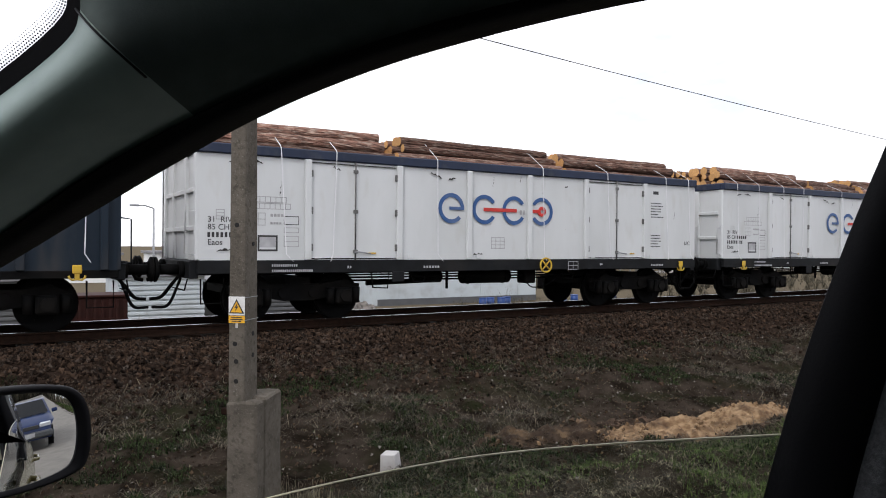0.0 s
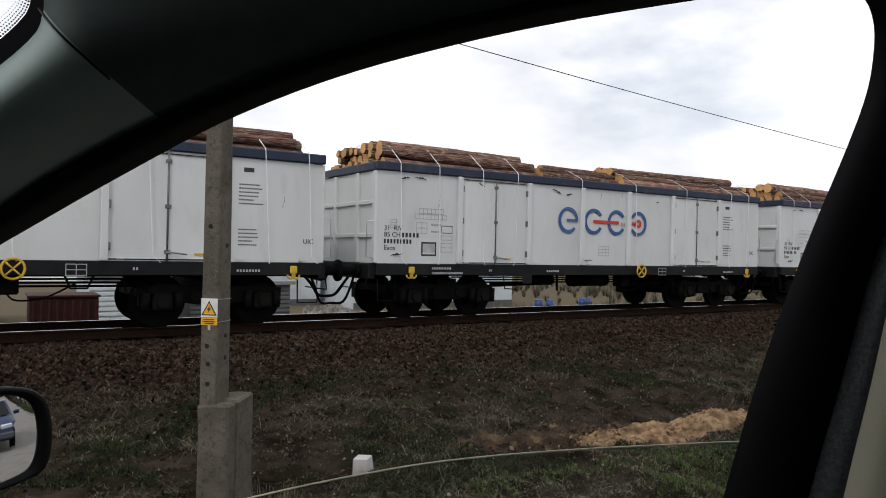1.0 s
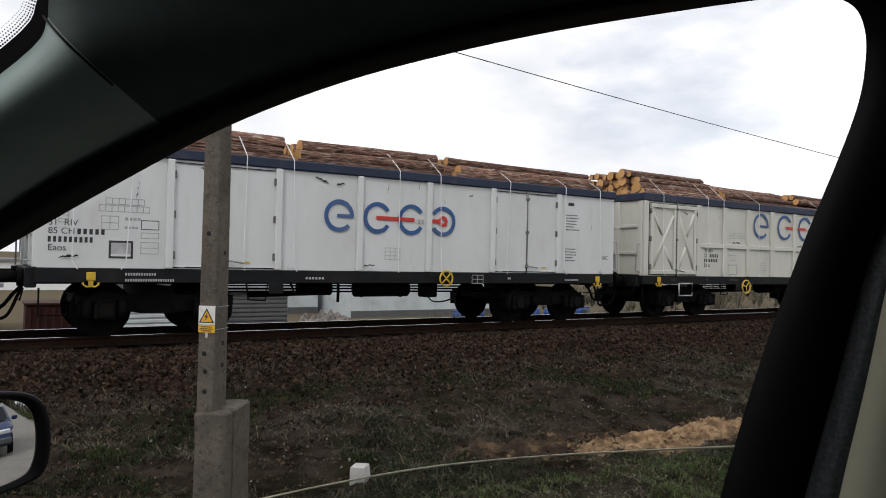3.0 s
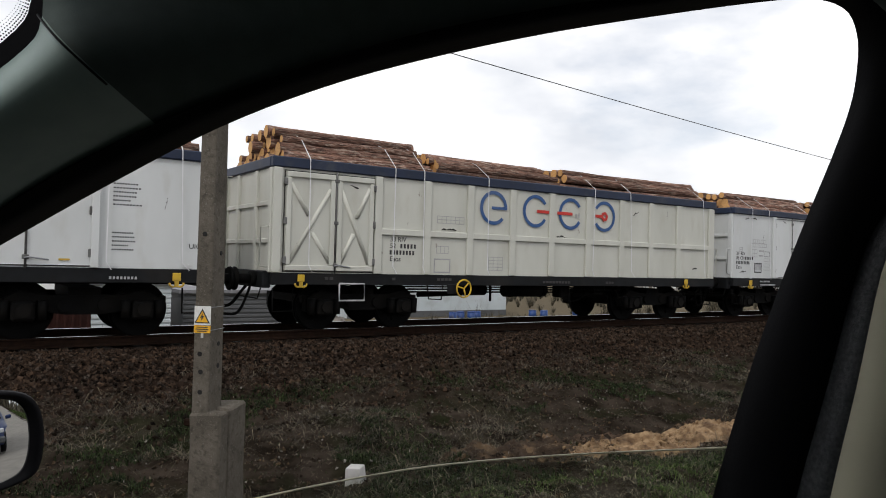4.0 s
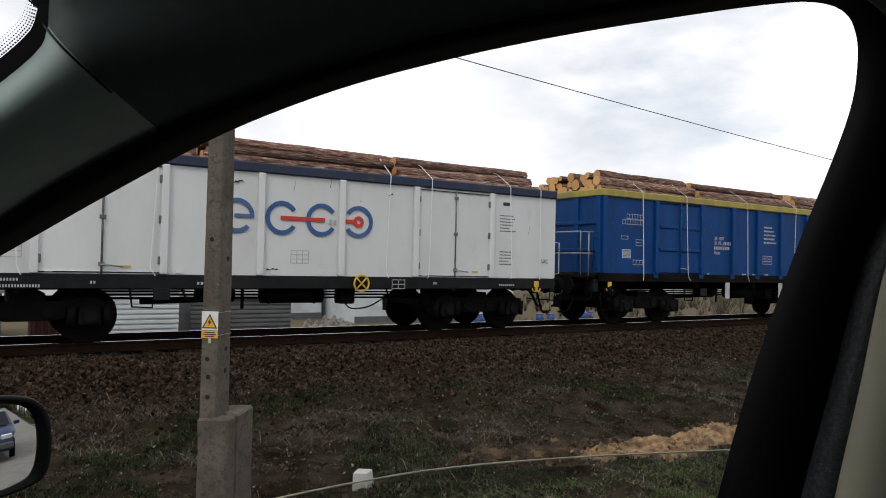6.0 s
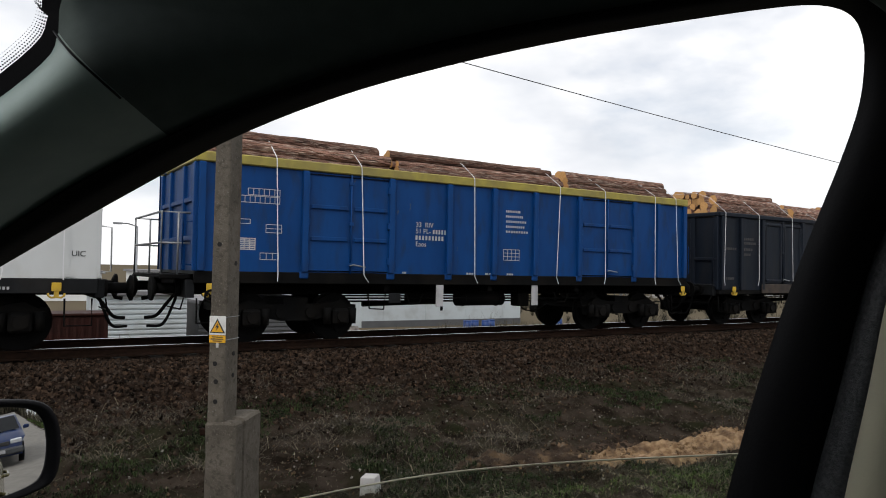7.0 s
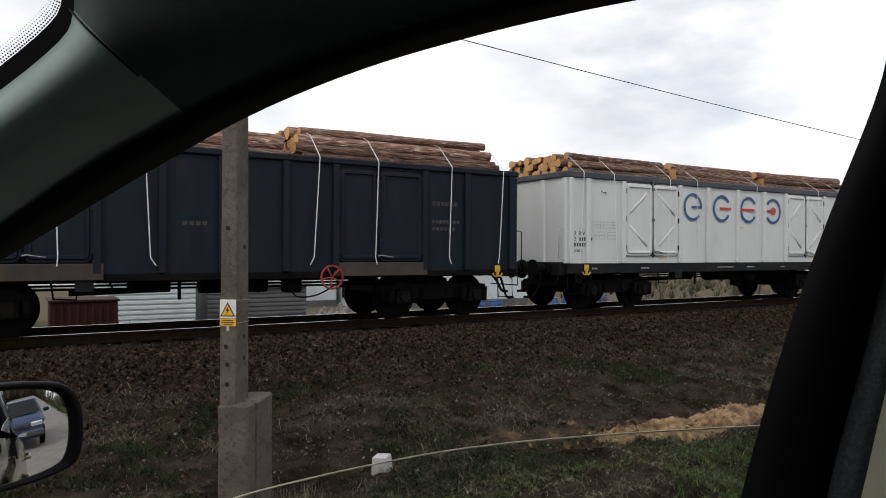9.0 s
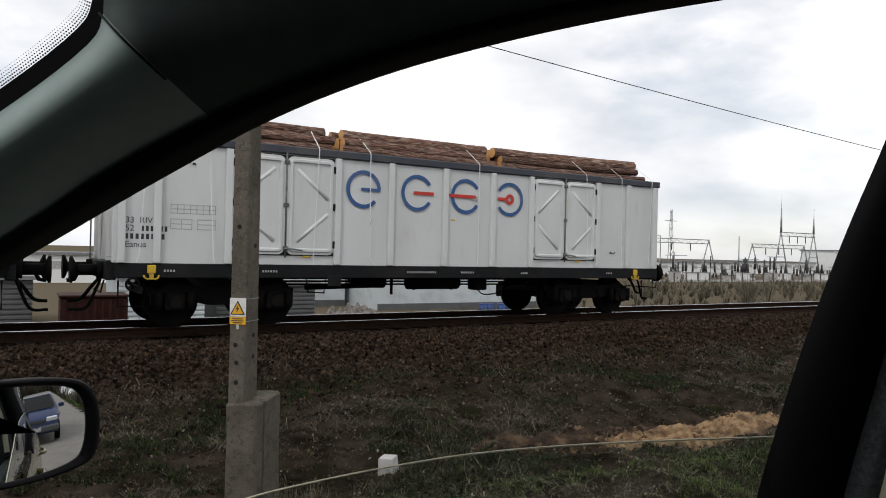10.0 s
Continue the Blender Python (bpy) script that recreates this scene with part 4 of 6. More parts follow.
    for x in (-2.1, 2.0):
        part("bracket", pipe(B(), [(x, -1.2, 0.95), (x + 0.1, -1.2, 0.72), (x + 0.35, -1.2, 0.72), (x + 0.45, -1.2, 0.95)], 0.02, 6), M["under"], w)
    return w


def scuff(w, x, z, lx, lz, seed):
    """A torn, scraped patch of paint with a ragged outline."""
    r = random.Random(seed)
    bm = B()
    n = 9
    low = [(x + lx * i / n, z + lz * i / n + r.uniform(-0.012, 0.012)) for i in range(n + 1)]
    rows_ = [[bm.verts.new((p + r.uniform(-0.01, 0.01), YW - 0.0235, q + k * (r.uniform(0.004, 0.045) if 0 < i < n else 0.003)))
              for i, (p, q) in enumerate(low)] for k in (0, 1)]
    for i in range(n):
        bm.faces.new((rows_[0][i], rows_[0][i + 1], rows_[1][i + 1], rows_[1][i]))
    part("scuff", bm, M["gap"], w, "scraped dark patch")


def side_data(w, x, y, ink, lines, z):
    """The block of wagon data at the near end: letters that can be read, and bars."""
    for i, (words, x0, x1, cells) in enumerate(lines):
        zz = z - i * 0.135
        if words:
            text(w, words, x, zz, 0.10, y, ink)
        if cells:
            bars(w, x + x0, x + x1, zz, 0.09, y, ink, cells, 0.42)


YW = -1.42
EAOS = dict(half=6.4, z0=1.205, z1=3.135, rim=3.325, frame0=0.94, paint="white", framepaint="frame", rimpaint="rimblue",
            ribs=(-4.41, -2.47, -0.78, 0.85, 2.55, 4.52), doors=((-4.41, -3.44, -2.47, "plain"), (2.55, 3.54, 4.52, "plain")),
            brake=(1.27, 0.16, 1.05, "yellow", 4),
            label="white open goods wagon with blue ring emblem and navy rim")


def eaos():
    w = wagon(EAOS)
    emblem(w, (-1.22, -0.37, 0.43, 1.22, (-0.40, 0.50), (0.93, 1.13)), 2.27, 0.32, 0.085, YW - 0.02)
    y = YW
    side_data(w, -6.25, y, M["ink"], (("31  RIV", 0, 0, 0), ("85 CH -", 0.42, 0.86, 5), ("", 0, 0.68, 9), ("Eaos", 0, 0, 0)), 1.90)
    outline(w, -5.42, -4.82, 2.28, 2.38, y, M["faint"], cols=6)
    outline(w, -5.52, -4.74, 2.16, 2.26, y, M["faint"], cols=8)
    outline(w, -5.48, -5.22, 1.86, 2.08, y, M["faint"], cols=2, rows_=2)
    bars(w, -5.12, -4.86, 2.02, 0.05, y, M["faint"], 4)
    bars(w, -5.12, -4.90, 1.88, 0.04, y, M["faint"], 4)
    outline(w, -4.86, -4.58, 1.88, 2.03, y, M["ink"], cols=1)
    outline(w, -4.86, -4.58, 1.73, 1.82, y, M["faint"])
    outline(w, -4.86, -4.58, 1.47, 1.66, y, M["faint"], rows_=2)
    outline(w, -5.34, -5.0, 1.40, 1.66, y, M["ink"], "check_panel", t=0.035)
    part("check_patch", box(B(), -5.32, -5.02, y - 0.002, y, 1.42, 1.64), M["whiteink"], w)
    outline(w, -0.17, 0.18, 1.46, 1.70, y, M["faint"], cols=3, rows_=3)
    outline(w, -6.1, -5.96, 1.95, 2.12, y, M["faint"], rows_=3)
    bars(w, 4.86, 5.05, 2.86, 0.08, y, M["ink"], 1, 0)
    for z in (2.62, 2.55, 2.48, 2.41, 2.34, 2.27, 1.80, 1.73, 1.66, 1.59, 1.52):
        bars(w, 4.78, 4.78 + rng.uniform(0.25, 0.5), z, 0.024, y, M["ink"], 9, 0.3)
    text(w, "UIC", 6.02, 1.58, 0.09, y, M["ink"])
    for x0, x1, z, cells in ((-5.1, -4.6, 1.10, 6), (-5.1, -4.3, 1.0, 10), (-1.9, -1.5, 1.05, 3), (-3.6, -3.5, 1.06, 1), (4.75, 5.2, 1.04, 4), (3.0, 3.1, 1.07, 1)):
        bars(w, x0, x1, z, 0.045, -1.464, M["whiteink"], cells * 2, 0.4)
    outline(w, 2.0, 2.3, 0.98, 1.16, -1.464, M["whiteink"], cols=2, rows_=2)
    for k, (x, z, lx, lz) in enumerate(((-5.9, 2.92, 0.22, 0.05), (-5.55, 2.98, 0.28, -0.03), (-4.95, 2.36, 0.03, 0.26), (-1.75, 2.98, 0.3, -0.1),
                                        (-1.3, 2.86, 0.2, 0.03), (-0.15, 2.78, 0.03, 0.2), (0.6, 2.9, 0.02, 0.16), (1.9, 2.85, 0.10, 0.02),
                                        (-3.9, 2.96, 0.16, -0.06), (5.6, 2.2, 0.04, 0.2), (-0.65, 1.28, 0.24, 0.02), (-6.1, 1.34, 0.3, 0.03))):
        scuff(w, x, z, lx, lz, k)
    for x in (-4.2, -2.2, -0.5, 2.8, 4.8, 6.0):
        part("corner_plate", box(B(), x - 0.06, x + 0.06, y - 0.02, y, 1.21, 1.27), M["white"], w)
    for x in (-3.15, 4.0):
        part("yellow_mark", box(B(), x, x + 0.16, y - 0.045, y - 0.04, 1.30, 1.33), M["yellow"], w)
    return w


LOCAL = lambda t, c0: TRACK @ pose(c0 - SPEED * t, 0, 0)
TRAIN = []     # wagon, log stack, place of the middle at the start
w1 = eaos()
for c0 in (9.0, 23.02, 37.08, 65.08):
    TRAIN.append([w1 if c0 == 9.0 else copy_thing(w1, LOCAL(0, c0)), c0, "pale"])
w1.matrix_basis = LOCAL(0, 9.0)

# cream wagon with end doors and a waist rail
w = wagon(dict(half=6.56, z0=1.17, z1=3.19, rim=3.40, frame0=0.92, paint="cream", rib_half=0.085, rib_deep=0.06, framepaint="frame", rimpaint="rimblue",
               ribs=(-6.5, -4.35, -3.17, -2.05, -0.85, 0.35, 1.56, 2.75, 3.87, 4.98, 6.36), doors=((-6.40, -5.30, -4.4, "cross"),),
               midrail=(-4.3, 6.3, 1.95, 2.08), brake=(-2.24, 0.19, 0.86, "yellow", 3), hooks=(-6.0, 5.3),
               label="cream open goods wagon with ring emblem and braced doors"))
emblem(w, (-1.40, -0.16, 0.96, 2.12, (-0.12, 0.28), (0.52, 1.02), (1.80, 2.03)), 2.68, 0.385, 0.08, YW - 0.02)
side_data(w, -4.05, YW, M["ink"], (("33 RIV", 0, 0, 0), ("52", 0.25, 0.66, 5), ("", 0, 0.62, 8), ("Eaos", 0, 0, 0)), 1.86)
outline(w, -2.95, -2.55, 1.24, 1.52, YW, M["faint"], "check_panel", t=0.03)
outline(w, -2.9, -2.2, 2.3, 2.45, YW, M["faint"], cols=6, rows_=2)
outline(w, -2.9, -2.6, 1.65, 1.8, YW, M["faint"], cols=3)
outline(w, -1.5, -1.1, 1.3, 1.6, YW, M["faint"], cols=3, rows_=4)
part("step_frame", pipe(B(), [(-5.2, -1.5, 0.95), (-5.2, -1.5, 0.62), (-4.65, -1.5, 0.62), (-4.65, -1.5, 0.95), (-5.2, -1.5, 0.95)], 0.02, 6), M["whiteink"], w, "pale steel step frame")
for x0, x1, z, n in ((0.1, 1.0, 1.02, 9), (2.2, 2.5, 1.02, 3), (-4.0, -3.9, 1.06, 1), (-5.5, -5.3, 1.06, 2), (-2.9, -2.5, 1.06, 4)):
    bars(w, x0, x1, z, 0.055, -1.464, M["dimink"], n)
for k, (x, z, lx, lz) in enumerate(((3.15, 2.75, 0.26, 0.12), (4.5, 2.74, 0.03, 0.22), (0.5, 2.10, 0.34, 0.0), (-2.8, 2.12, 0.4, 0.0), (-5.0, 2.9, 0.2, -0.06), (5.6, 1.4, 0.25, 0.03))):
    scuff(w, x, z, lx, lz, 40 + k)
TRAIN.append([w, 51.18, "cream"])

# blue wagon with a yellow rim
w = wagon(dict(half=6.45, z0=1.36, z1=3.33, rim=3.52, frame0=1.12, paint="blue", framepaint="under", rimpaint="yellowrim",
               ribs=(-6.38, -4.45, -2.59, -1.19, 0.01, 1.19, 2.57, 4.46, 5.35, 6.38), doors=((-4.45, -3.5, -2.59, "panel"), (2.57, 3.5, 4.46, "panel")),
               brake=(-6.2, 0.1, 0.9, "under", 4), hooks=(-6.2, 6.3),
               label="blue open goods wagon with yellow rim and white markings"))
side_data(w, -2.0, YW, M["whiteink"], (("33  RIV", 0, 0, 0), ("51 PL-", 0.42, 0.85, 6), ("", 0, 0.72, 9), ("Eaos", 0, 0, 0)), 2.36)
for i, wd in enumerate((0.42, 0.5, 0.6, 0.55, 0.66)):
    bars(w, 0.36, 0.36 + wd, 2.80 - i * 0.115, 0.05, YW, M["whiteink"], 9, 0.4)
outline(w, 0.3, 0.75, 1.72, 1.96, YW, M["whiteink"], cols=4, rows_=3)
outline(w, -5.55, -4.95, 2.78, 2.9, YW, M["whiteink"], cols=6)
outline(w, -5.7, -4.95, 2.64, 2.76, YW, M["whiteink"], cols=8)
outline(w, -5.2, -4.9, 2.1, 2.25, YW, M["whiteink"], rows_=2)
outline(w, -5.75, -5.5, 2.25, 2.33, YW, M["whiteink"])
outline(w, -5.7, -5.4, 1.78, 1.98, YW, M["whiteink"], cols=3, rows_=6, t=0.02)
outline(w, -5.3, -4.95, 1.6, 1.72, YW, M["whiteink"], cols=3)
for x in (-1.38, 1.22):
    part("bracket_plate", box(B(), x - 0.09, x + 0.09, -1.44, -1.40, 0.66, 1.12, 0.01), M["whiteink"], w, "pale grey hanging bracket plate")
for x in (-4.45, -2.59, -1.19, 0.01, 1.19, 2.57, 4.46):
    part("rib_foot", box(B(), x - 0.09, x + 0.09, -1.47, -1.40, 1.22, 1.358, 0.02), M["blue"], w)
part("platform", box(B(), -7.02, -6.50, -1.30, 1.30, 1.20, 1.27, 0.01), M["under"], w, "end platform plate")
for y in (-1.26, 1.26):
    part("guard_rail", pipe(B(), [(-7.0, y, 1.27), (-7.0, y, 2.36), (-6.52, y, 2.36)], 0.02, 6), M["steel"], w)
    part("guard_rail", pipe(B(), [(-7.0, y, 1.82), (-6.52, y, 1.82)], 0.018, 6), M["steel"], w)
    part("guard_rail", pipe(B(), [(-6.72, y, 1.27), (-6.72, y, 2.36)], 0.018, 6), M["steel"], w)
part("guard_rail", pipe(B(), [(-7.0, -1.26, 2.36), (-7.0, 1.26, 2.36)], 0.02, 6), M["steel"], w)
part("guard_rail", pipe(B(), [(-7.0, -1.26, 1.82), (-7.0, 1.26, 1.82)], 0.018, 6), M["steel"], w)
for x0, x1 in ((-2.3, -2.2), (-0.7, -0.5), (0.4, 0.6), (-0.2, 0.1)):
    bars(w, x0, x1, 1.38, 0.04, YW, M["whiteink"], 3)
TRAIN.append([w, 79.50, "mixed"])


def dark_wagon(paint, label, half):
    w = wagon(dict(half=half, z0=1.05, z1=3.16, rim=3.29, frame0=0.90, paint=paint, framepaint="under", rimpaint=paint,
                   ribs=(-6.2, -5.34, -4.33, -2.30, -1.29, -0.28, 0.90, 1.90, 3.90, 4.96, 6.15), doors=((-4.33, -3.35, -2.30, "framed"), (1.90, 2.82, 3.90, "framed")),
                   door0=1.22, bars=(0.42,), brake=(1.79, 0.22, 0.92, "redwheel", 5), hooks=(-5.7, 5.75), label=label))
    for a, b2 in ((-4.4, -2.2), (1.85, 3.95)):
        part("sill_plate", box(B(), a, b2, -1.50, -1.465, 0.93, 1.20, 0.01), M["rust"], w, "brown dusty plate beneath the doors")
    bars(w, 4.1, 4.75, 2.42, 0.09, YW, M["rust"], 6)
    for x0, x1, z, n in ((4.1, 4.8, 2.05, 8), (4.1, 4.7, 1.9, 6), (-0.95, -0.5, 1.9, 4), (-5.2, -4.7, 2.5, 5), (-5.2, -4.6, 2.38, 7), (-5.2, -4.75, 2.2, 4), (-5.2, -4.85, 2.05, 4), (-6.1, -5.5, 2.2, 6), (-6.1, -5.6, 1.35, 5)):
        bars(w, x0, x1, z, 0.07, YW, M["dimink"], n)
    return w


TRAIN.append([dark_wagon("slate", "dark slate-grey open goods wagon with a red brake wheel", 6.30), 93.70, "mixed"])
TRAIN.append([dark_wagon("navy", "dark navy open goods wagon with dull markings", 6.35), -5.05, "mixed"])

# last wagon: white with four braced doors
w = wagon(dict(half=6.35, z0=1.17, z1=3.26, rim=3.42, frame0=0.90, paint="white", framepaint="frame", rimpaint="rimdark",
               ribs=(-6.28, -5.72, -4.53, -2.45, -1.30, -0.02, 1.20, 2.26, 4.28, 5.30, 6.2), doors=((-4.53, -3.48, -2.45, "brace"), (2.26, 3.26, 4.28, "brace")),
               door0=1.34, door1=3.17, bars=(), brake=(-6.1, 0.1, 0.8, "under", 4), hooks=(-5.8, 5.55),
               label="white open goods wagon with braced doors and ring emblem"))
emblem(w, (-1.90, -0.69, 0.50, 1.66, (-0.78, -0.3), (0.0, 0.75), (1.34, 1.57)), 2.65, 0.375, 0.075, YW - 0.02)
side_data(w, -6.22, YW, M["ink"], (("33  RIV", 0, 0, 0), ("52", 0.25, 0.7, 6), ("", 0, 0.66, 8), ("Eanos", 0, 0, 0)), 1.86)
outline(w, -5.5, -4.75, 2.05, 2.2, YW, M["faint"], cols=7, rows_=2)
outline(w, -5.5, -5.15, 1.78, 1.95, YW, M["faint"], cols=2, rows_=2)
outline(w, -5.05, -4.75, 1.78, 1.95, YW, M["faint"], rows_=2)
for x0, x1, z, n in ((-0.9, -0.2, 1.04, 8), (0.4, 0.75, 1.04, 4), (2.0, 2.2, 1.03, 2), (-5.6, -5.4, 1.04, 2), (-3.9, -3.6, 1.04, 3), (4.6, 4.8, 1.04, 2)):
    bars(w, x0, x1, z, 0.04, -1.464, M["faint"], n * 2, 0.4)
for x in (-3.15, 3.6):
    part("yellow_mark", box(B(), x, x + 0.16, YW - 0.045, YW - 0.04, 1.29, 1.32), M["yellow"], w)
bars(w, 0.15, 0.25, 2.15, 0.03, YW, M["yellow"], 1, 0)
for k, (x, z, lx, lz) in enumerate(((-1.75, 1.9, 0.03, 0.12), (2.0, 2.5, 0.03, 0.2), (-5.3, 2.9, 0.2, -0.04), (4.7, 1.5, 0.2, 0.02))):
    scuff(w, x, z, lx, lz, 60 + k)
TRAIN.append([w, 107.90, "last"])


# ---- strapped log loads ----
def log_mesh(k):
    """One debarked-in-places pine log of radius and length 1, along x from 0."""
    r = random.Random(k)
    bm = B()
    n, rings = 11, 9
    rows_ = []
    for i in range(rings):
        u = i / (rings - 1)
        off = Vector((0, 0.10 * math.sin(u * 3 + k), 0.10 * math.sin(u * 2.4 + 2 * k)))
        row = []
        for j in range(n):
            a = 2 * math.pi * j / n
            rad = (1.0 - 0.14 * u) * (1 + 0.17 * noise.noise((u * 5 + k * 3, math.cos(a) * 1.3, math.sin(a) * 1.3)))
            row.append(bm.verts.new(Vector((u, rad * math.cos(a), rad * math.sin(a))) + off))
        rows_.append(row)
    for p, q in zip(rows_, rows_[1:]):
        for j in range(n):
            bm.faces.new((p[j], p[(j + 1) % n], q[(j + 1) % n], q[j])).smooth = True
    for row in (rows_[0][::-1], rows_[-1]):
        f = bm.faces.new(row)
        f.material_index = 1
    return to_mesh("log", bm, (M["bark"], M["cut"]))


LOGS = [log_mesh(k) for k in range(9)]


def log_stack(half, rim, seed, straps, breaks, crest, zbot):
    r = random.Random(seed)
    st = thing("log_stack", "brown pine logs with pale cut ends under white straps", "log stack", "log loads of the train")
    edges = (-half + 0.12, *breaks, half - 0.12)
    for bi, (a, b) in enumerate(zip(edges, edges[1:])):
        top = crest[bi] + 0.07
        z = rim - 0.16
        layer = 0
        while z < rim + top:
            reach = 1.24 * math.sqrt(max(0.0, 1 - (max(0, z - rim + 0.02) / (top + 0.12)) ** 2))
            y = -reach + r.uniform(0, 0.08)
            while y < reach:
                rad = r.uniform(0.075, 0.15)
                s0, s1 = a + r.uniform(-0.05, 0.16), b - r.uniform(0.02, 0.2)
                if layer >= 2:
                    s0, s1 = s0 + r.uniform(0, 0.18), s1 - r.uniform(0, 0.25)
                ob = part("log", LOGS[r.randrange(len(LOGS))], None, st)
                flip = r.random() < 0.35
                ob.matrix_basis = (pose(s1 if flip else s0, y + rad * 0.9, z + r.uniform(-0.03, 0.03), r.uniform(0, 360), r.uniform(-0.6, 0.6), r.uniform(-0.7, 0.7))
                                   @ pose(0, 0, 0, 0, 0, 180 if flip else 0) @ Matrix.Diagonal((s1 - s0, rad, rad, 1)))
                y += rad * 1.95
            z += 0.185
            layer += 1
    for x in straps:
        bi = sum(x > q for q in breaks)
        t = crest[bi] + 0.07
        lean = r.uniform(-0.12, 0.12)
        pts = [(x + lean * 1.3 + r.uniform(-.05, .12), -1.50, zbot - 0.14), (x + lean, -1.505, zbot), (x, -1.505, rim - 0.02), (x, -1.46, rim + 0.03),
               (x + 0.02, -0.95, rim + t * 0.72), (x, -0.45, rim + t + 0.01), (x, 0.45, rim + t + 0.01), (x, 0.95, rim + t * 0.72), (x, 1.46, rim + 0.03), (x, 1.505, rim - 0.02), (x, 1.505, zbot)]
        bm = B()
        for p, q in zip(pts, pts[1:]):
            p, q = Vector(p), Vector(q)
            out = Vector((1, 0, 0)).cross(q - p).normalized() * 0.003
            wv = Vector((0.0085, 0, 0))
            vs = [bm.verts.new(c + s * wv + o * out) for c in (p, q) for s, o in ((-1, -1), (1, -1), (1, 1), (-1, 1))]
            for f in ((0, 1, 5, 4), (1, 2, 6, 5), (2, 3, 7, 6), (3, 0, 4, 7)):
                bm.faces.new([vs[i] for i in f])
        part("strap", bm, M["strap"], st, "white lashing strap")
    return st


LOADS = {9.0: (6.4, 3.325, (-4.95, -3.85, -1.6, 1.2, 3.2, 5.23, 6.08), (-2.4, 2.1), (0.36, 0.44, 0.34)),
         23.02: (6.4, 3.325, (-5.93, -4.98, -3.83, -2.84, -0.84, 1.05, 3.06, 5.03, 5.84), (-1.9, 0.9), (0.48, 0.30, 0.36)),
         37.08: (6.4, 3.325, (-5.9, -5.0, -3.1, -2.2, 0.1, 1.1, 3.0, 4.7, 5.85), (-2.0, 1.6), (0.50, 0.46, 0.36)),
         65.08: (6.4, 3.325, (-5.6, -4.75, -2.6, -1.6, 1.9, 2.9, 5.0, 5.9), (-1.8, 2.2), (0.46, 0.48, 0.40)),
         51.18: (6.56, 3.40, (-5.88, -4.0, -3.3, -1.6, 1.73, 3.0, 5.97), (-2.9, 0.9), (0.56, 0.42, 0.47)),
         79.50: (6.45, 3.52, (-5.05, -3.31, -0.58, 1.9, 3.37, 5.17, 5.97), (-2.4, 2.4), (0.47, 0.44, 0.40)),
         93.70: (6.25, 3.29, (-6.12, -4.58, -2.92, -1.58, 1.55, 2.8, 4.54, 5.9), (-2.4, 1.2), (0.54, 0.38, 0.58)),
         -5.05: (6.35, 3.29, (-5.9, -4.0, -2.0, 1.0, 3.0, 5.9), (-2.2, 2.0), (0.44, 0.40, 0.42)),
         107.90: (6.35, 3.42, (-5.9, -4.9, -2.86, -1.79, 0.8, 3.87, 5.02, 6.07), (-2.3, 1.5), (0.50, 0.42, 0.44))}
for i, row in enumerate(TRAIN):
    half, rim, straps, breaks, crest = LOADS[row[1]]
    row.append(log_stack(half, rim - 0.06, 11 + i, straps, breaks, crest, 1.3))


# ---- the parked car from which the film is taken ----
car = thing("car", "silver parked car with its side window half lowered", "car", at=CAR)
# guide curves in the car's space: the window's opening, and the edge between black seal and soft trim
OPENING = ((-0.85, 1.01, -0.163), (-0.554, 0.969, 0.003), (-0.40, 0.945, 0.088), (-0.252, 0.923, 0.164), (-0.111, 0.908, 0.219), (0.027, 0.897, 0.258),
           (0.164, 0.889, 0.289), (0.299, 0.882, 0.313), (0.42, 0.877, 0.332), (0.485, 0.875, 0.337), (0.525, 0.877, 0.326), (0.545, 0.885, 0.298),
           (0.553, 0.897, 0.26), (0.553, 0.91, 0.215), (0.540, 0.928, 0.15), (0.507, 0.965, 0.019), (0.472, 1.013, -0.155), (0.446, 1.067, -0.348), (0.43, 1.09, -0.47))
SEAL = ((-0.85, 0.955, -0.155), (-0.564, 0.914, 0.02), (-0.447, 0.894, 0.092), (-0.316, 0.876, 0.158), (-0.19, 0.862, 0.209), (-0.05, 0.850, 0.256),
        (0.10, 0.843, 0.293), (0.25, 0.838, 0.320), (0.42, 0.835, 0.352), (0.53, 0.834, 0.362), (0.60, 0.836, 0.345), (0.632, 0.845, 0.30),
        (0.637, 0.855, 0.25), (0.630, 0.87, 0.19), (0.615, 0.89, 0.12), (0.582, 0.922, 0.03), (0.555, 0.955, -0.15), (0.532, 0.994, -0.33), (0.52, 1.01, -0.47))
op, se = smooth_curve(OPENING, 5), smooth_curve(SEAL, 5)
outer = [p * 1.025 for p in op]
lip = [p.lerp(q, 0.25) - Vector((0, 0.018, 0)) for p, q in zip(op, se)]
lip2 = [p.lerp(q, 0.8) - Vector((0, 0.02, 0)) for p, q in zip(op, se)]
part("door_frame", loft(B(), [outer, op, lip, lip2, se]), M["black"], car, "black rubber-sealed window frame")
skin = [p.lerp(q, 0.7) * 1.07 for p, q in zip(op, se)]
part("outer_frame", loft(B(), [[p * 1.027 for p in op], [p.lerp(q, 0.35) * 1.06 for p, q in zip(op, se)], skin]), M["black"], car, "black outside of the door frame")
# pillar trim beside the windscreen, with the seam to the roof lining
k0 = 15
edge = [p * 1.07 for p in smooth_curve(((-0.85, 0.80, -0.06), (-0.62, 0.782, 0.072), (-0.477, 0.761, 0.157), (-0.400, 0.748, 0.212), (-0.384, 0.742, 0.240)), 15)]
screen = [edge[round(i * (len(edge) - 1) / k0)] for i in range(k0 + 1)]
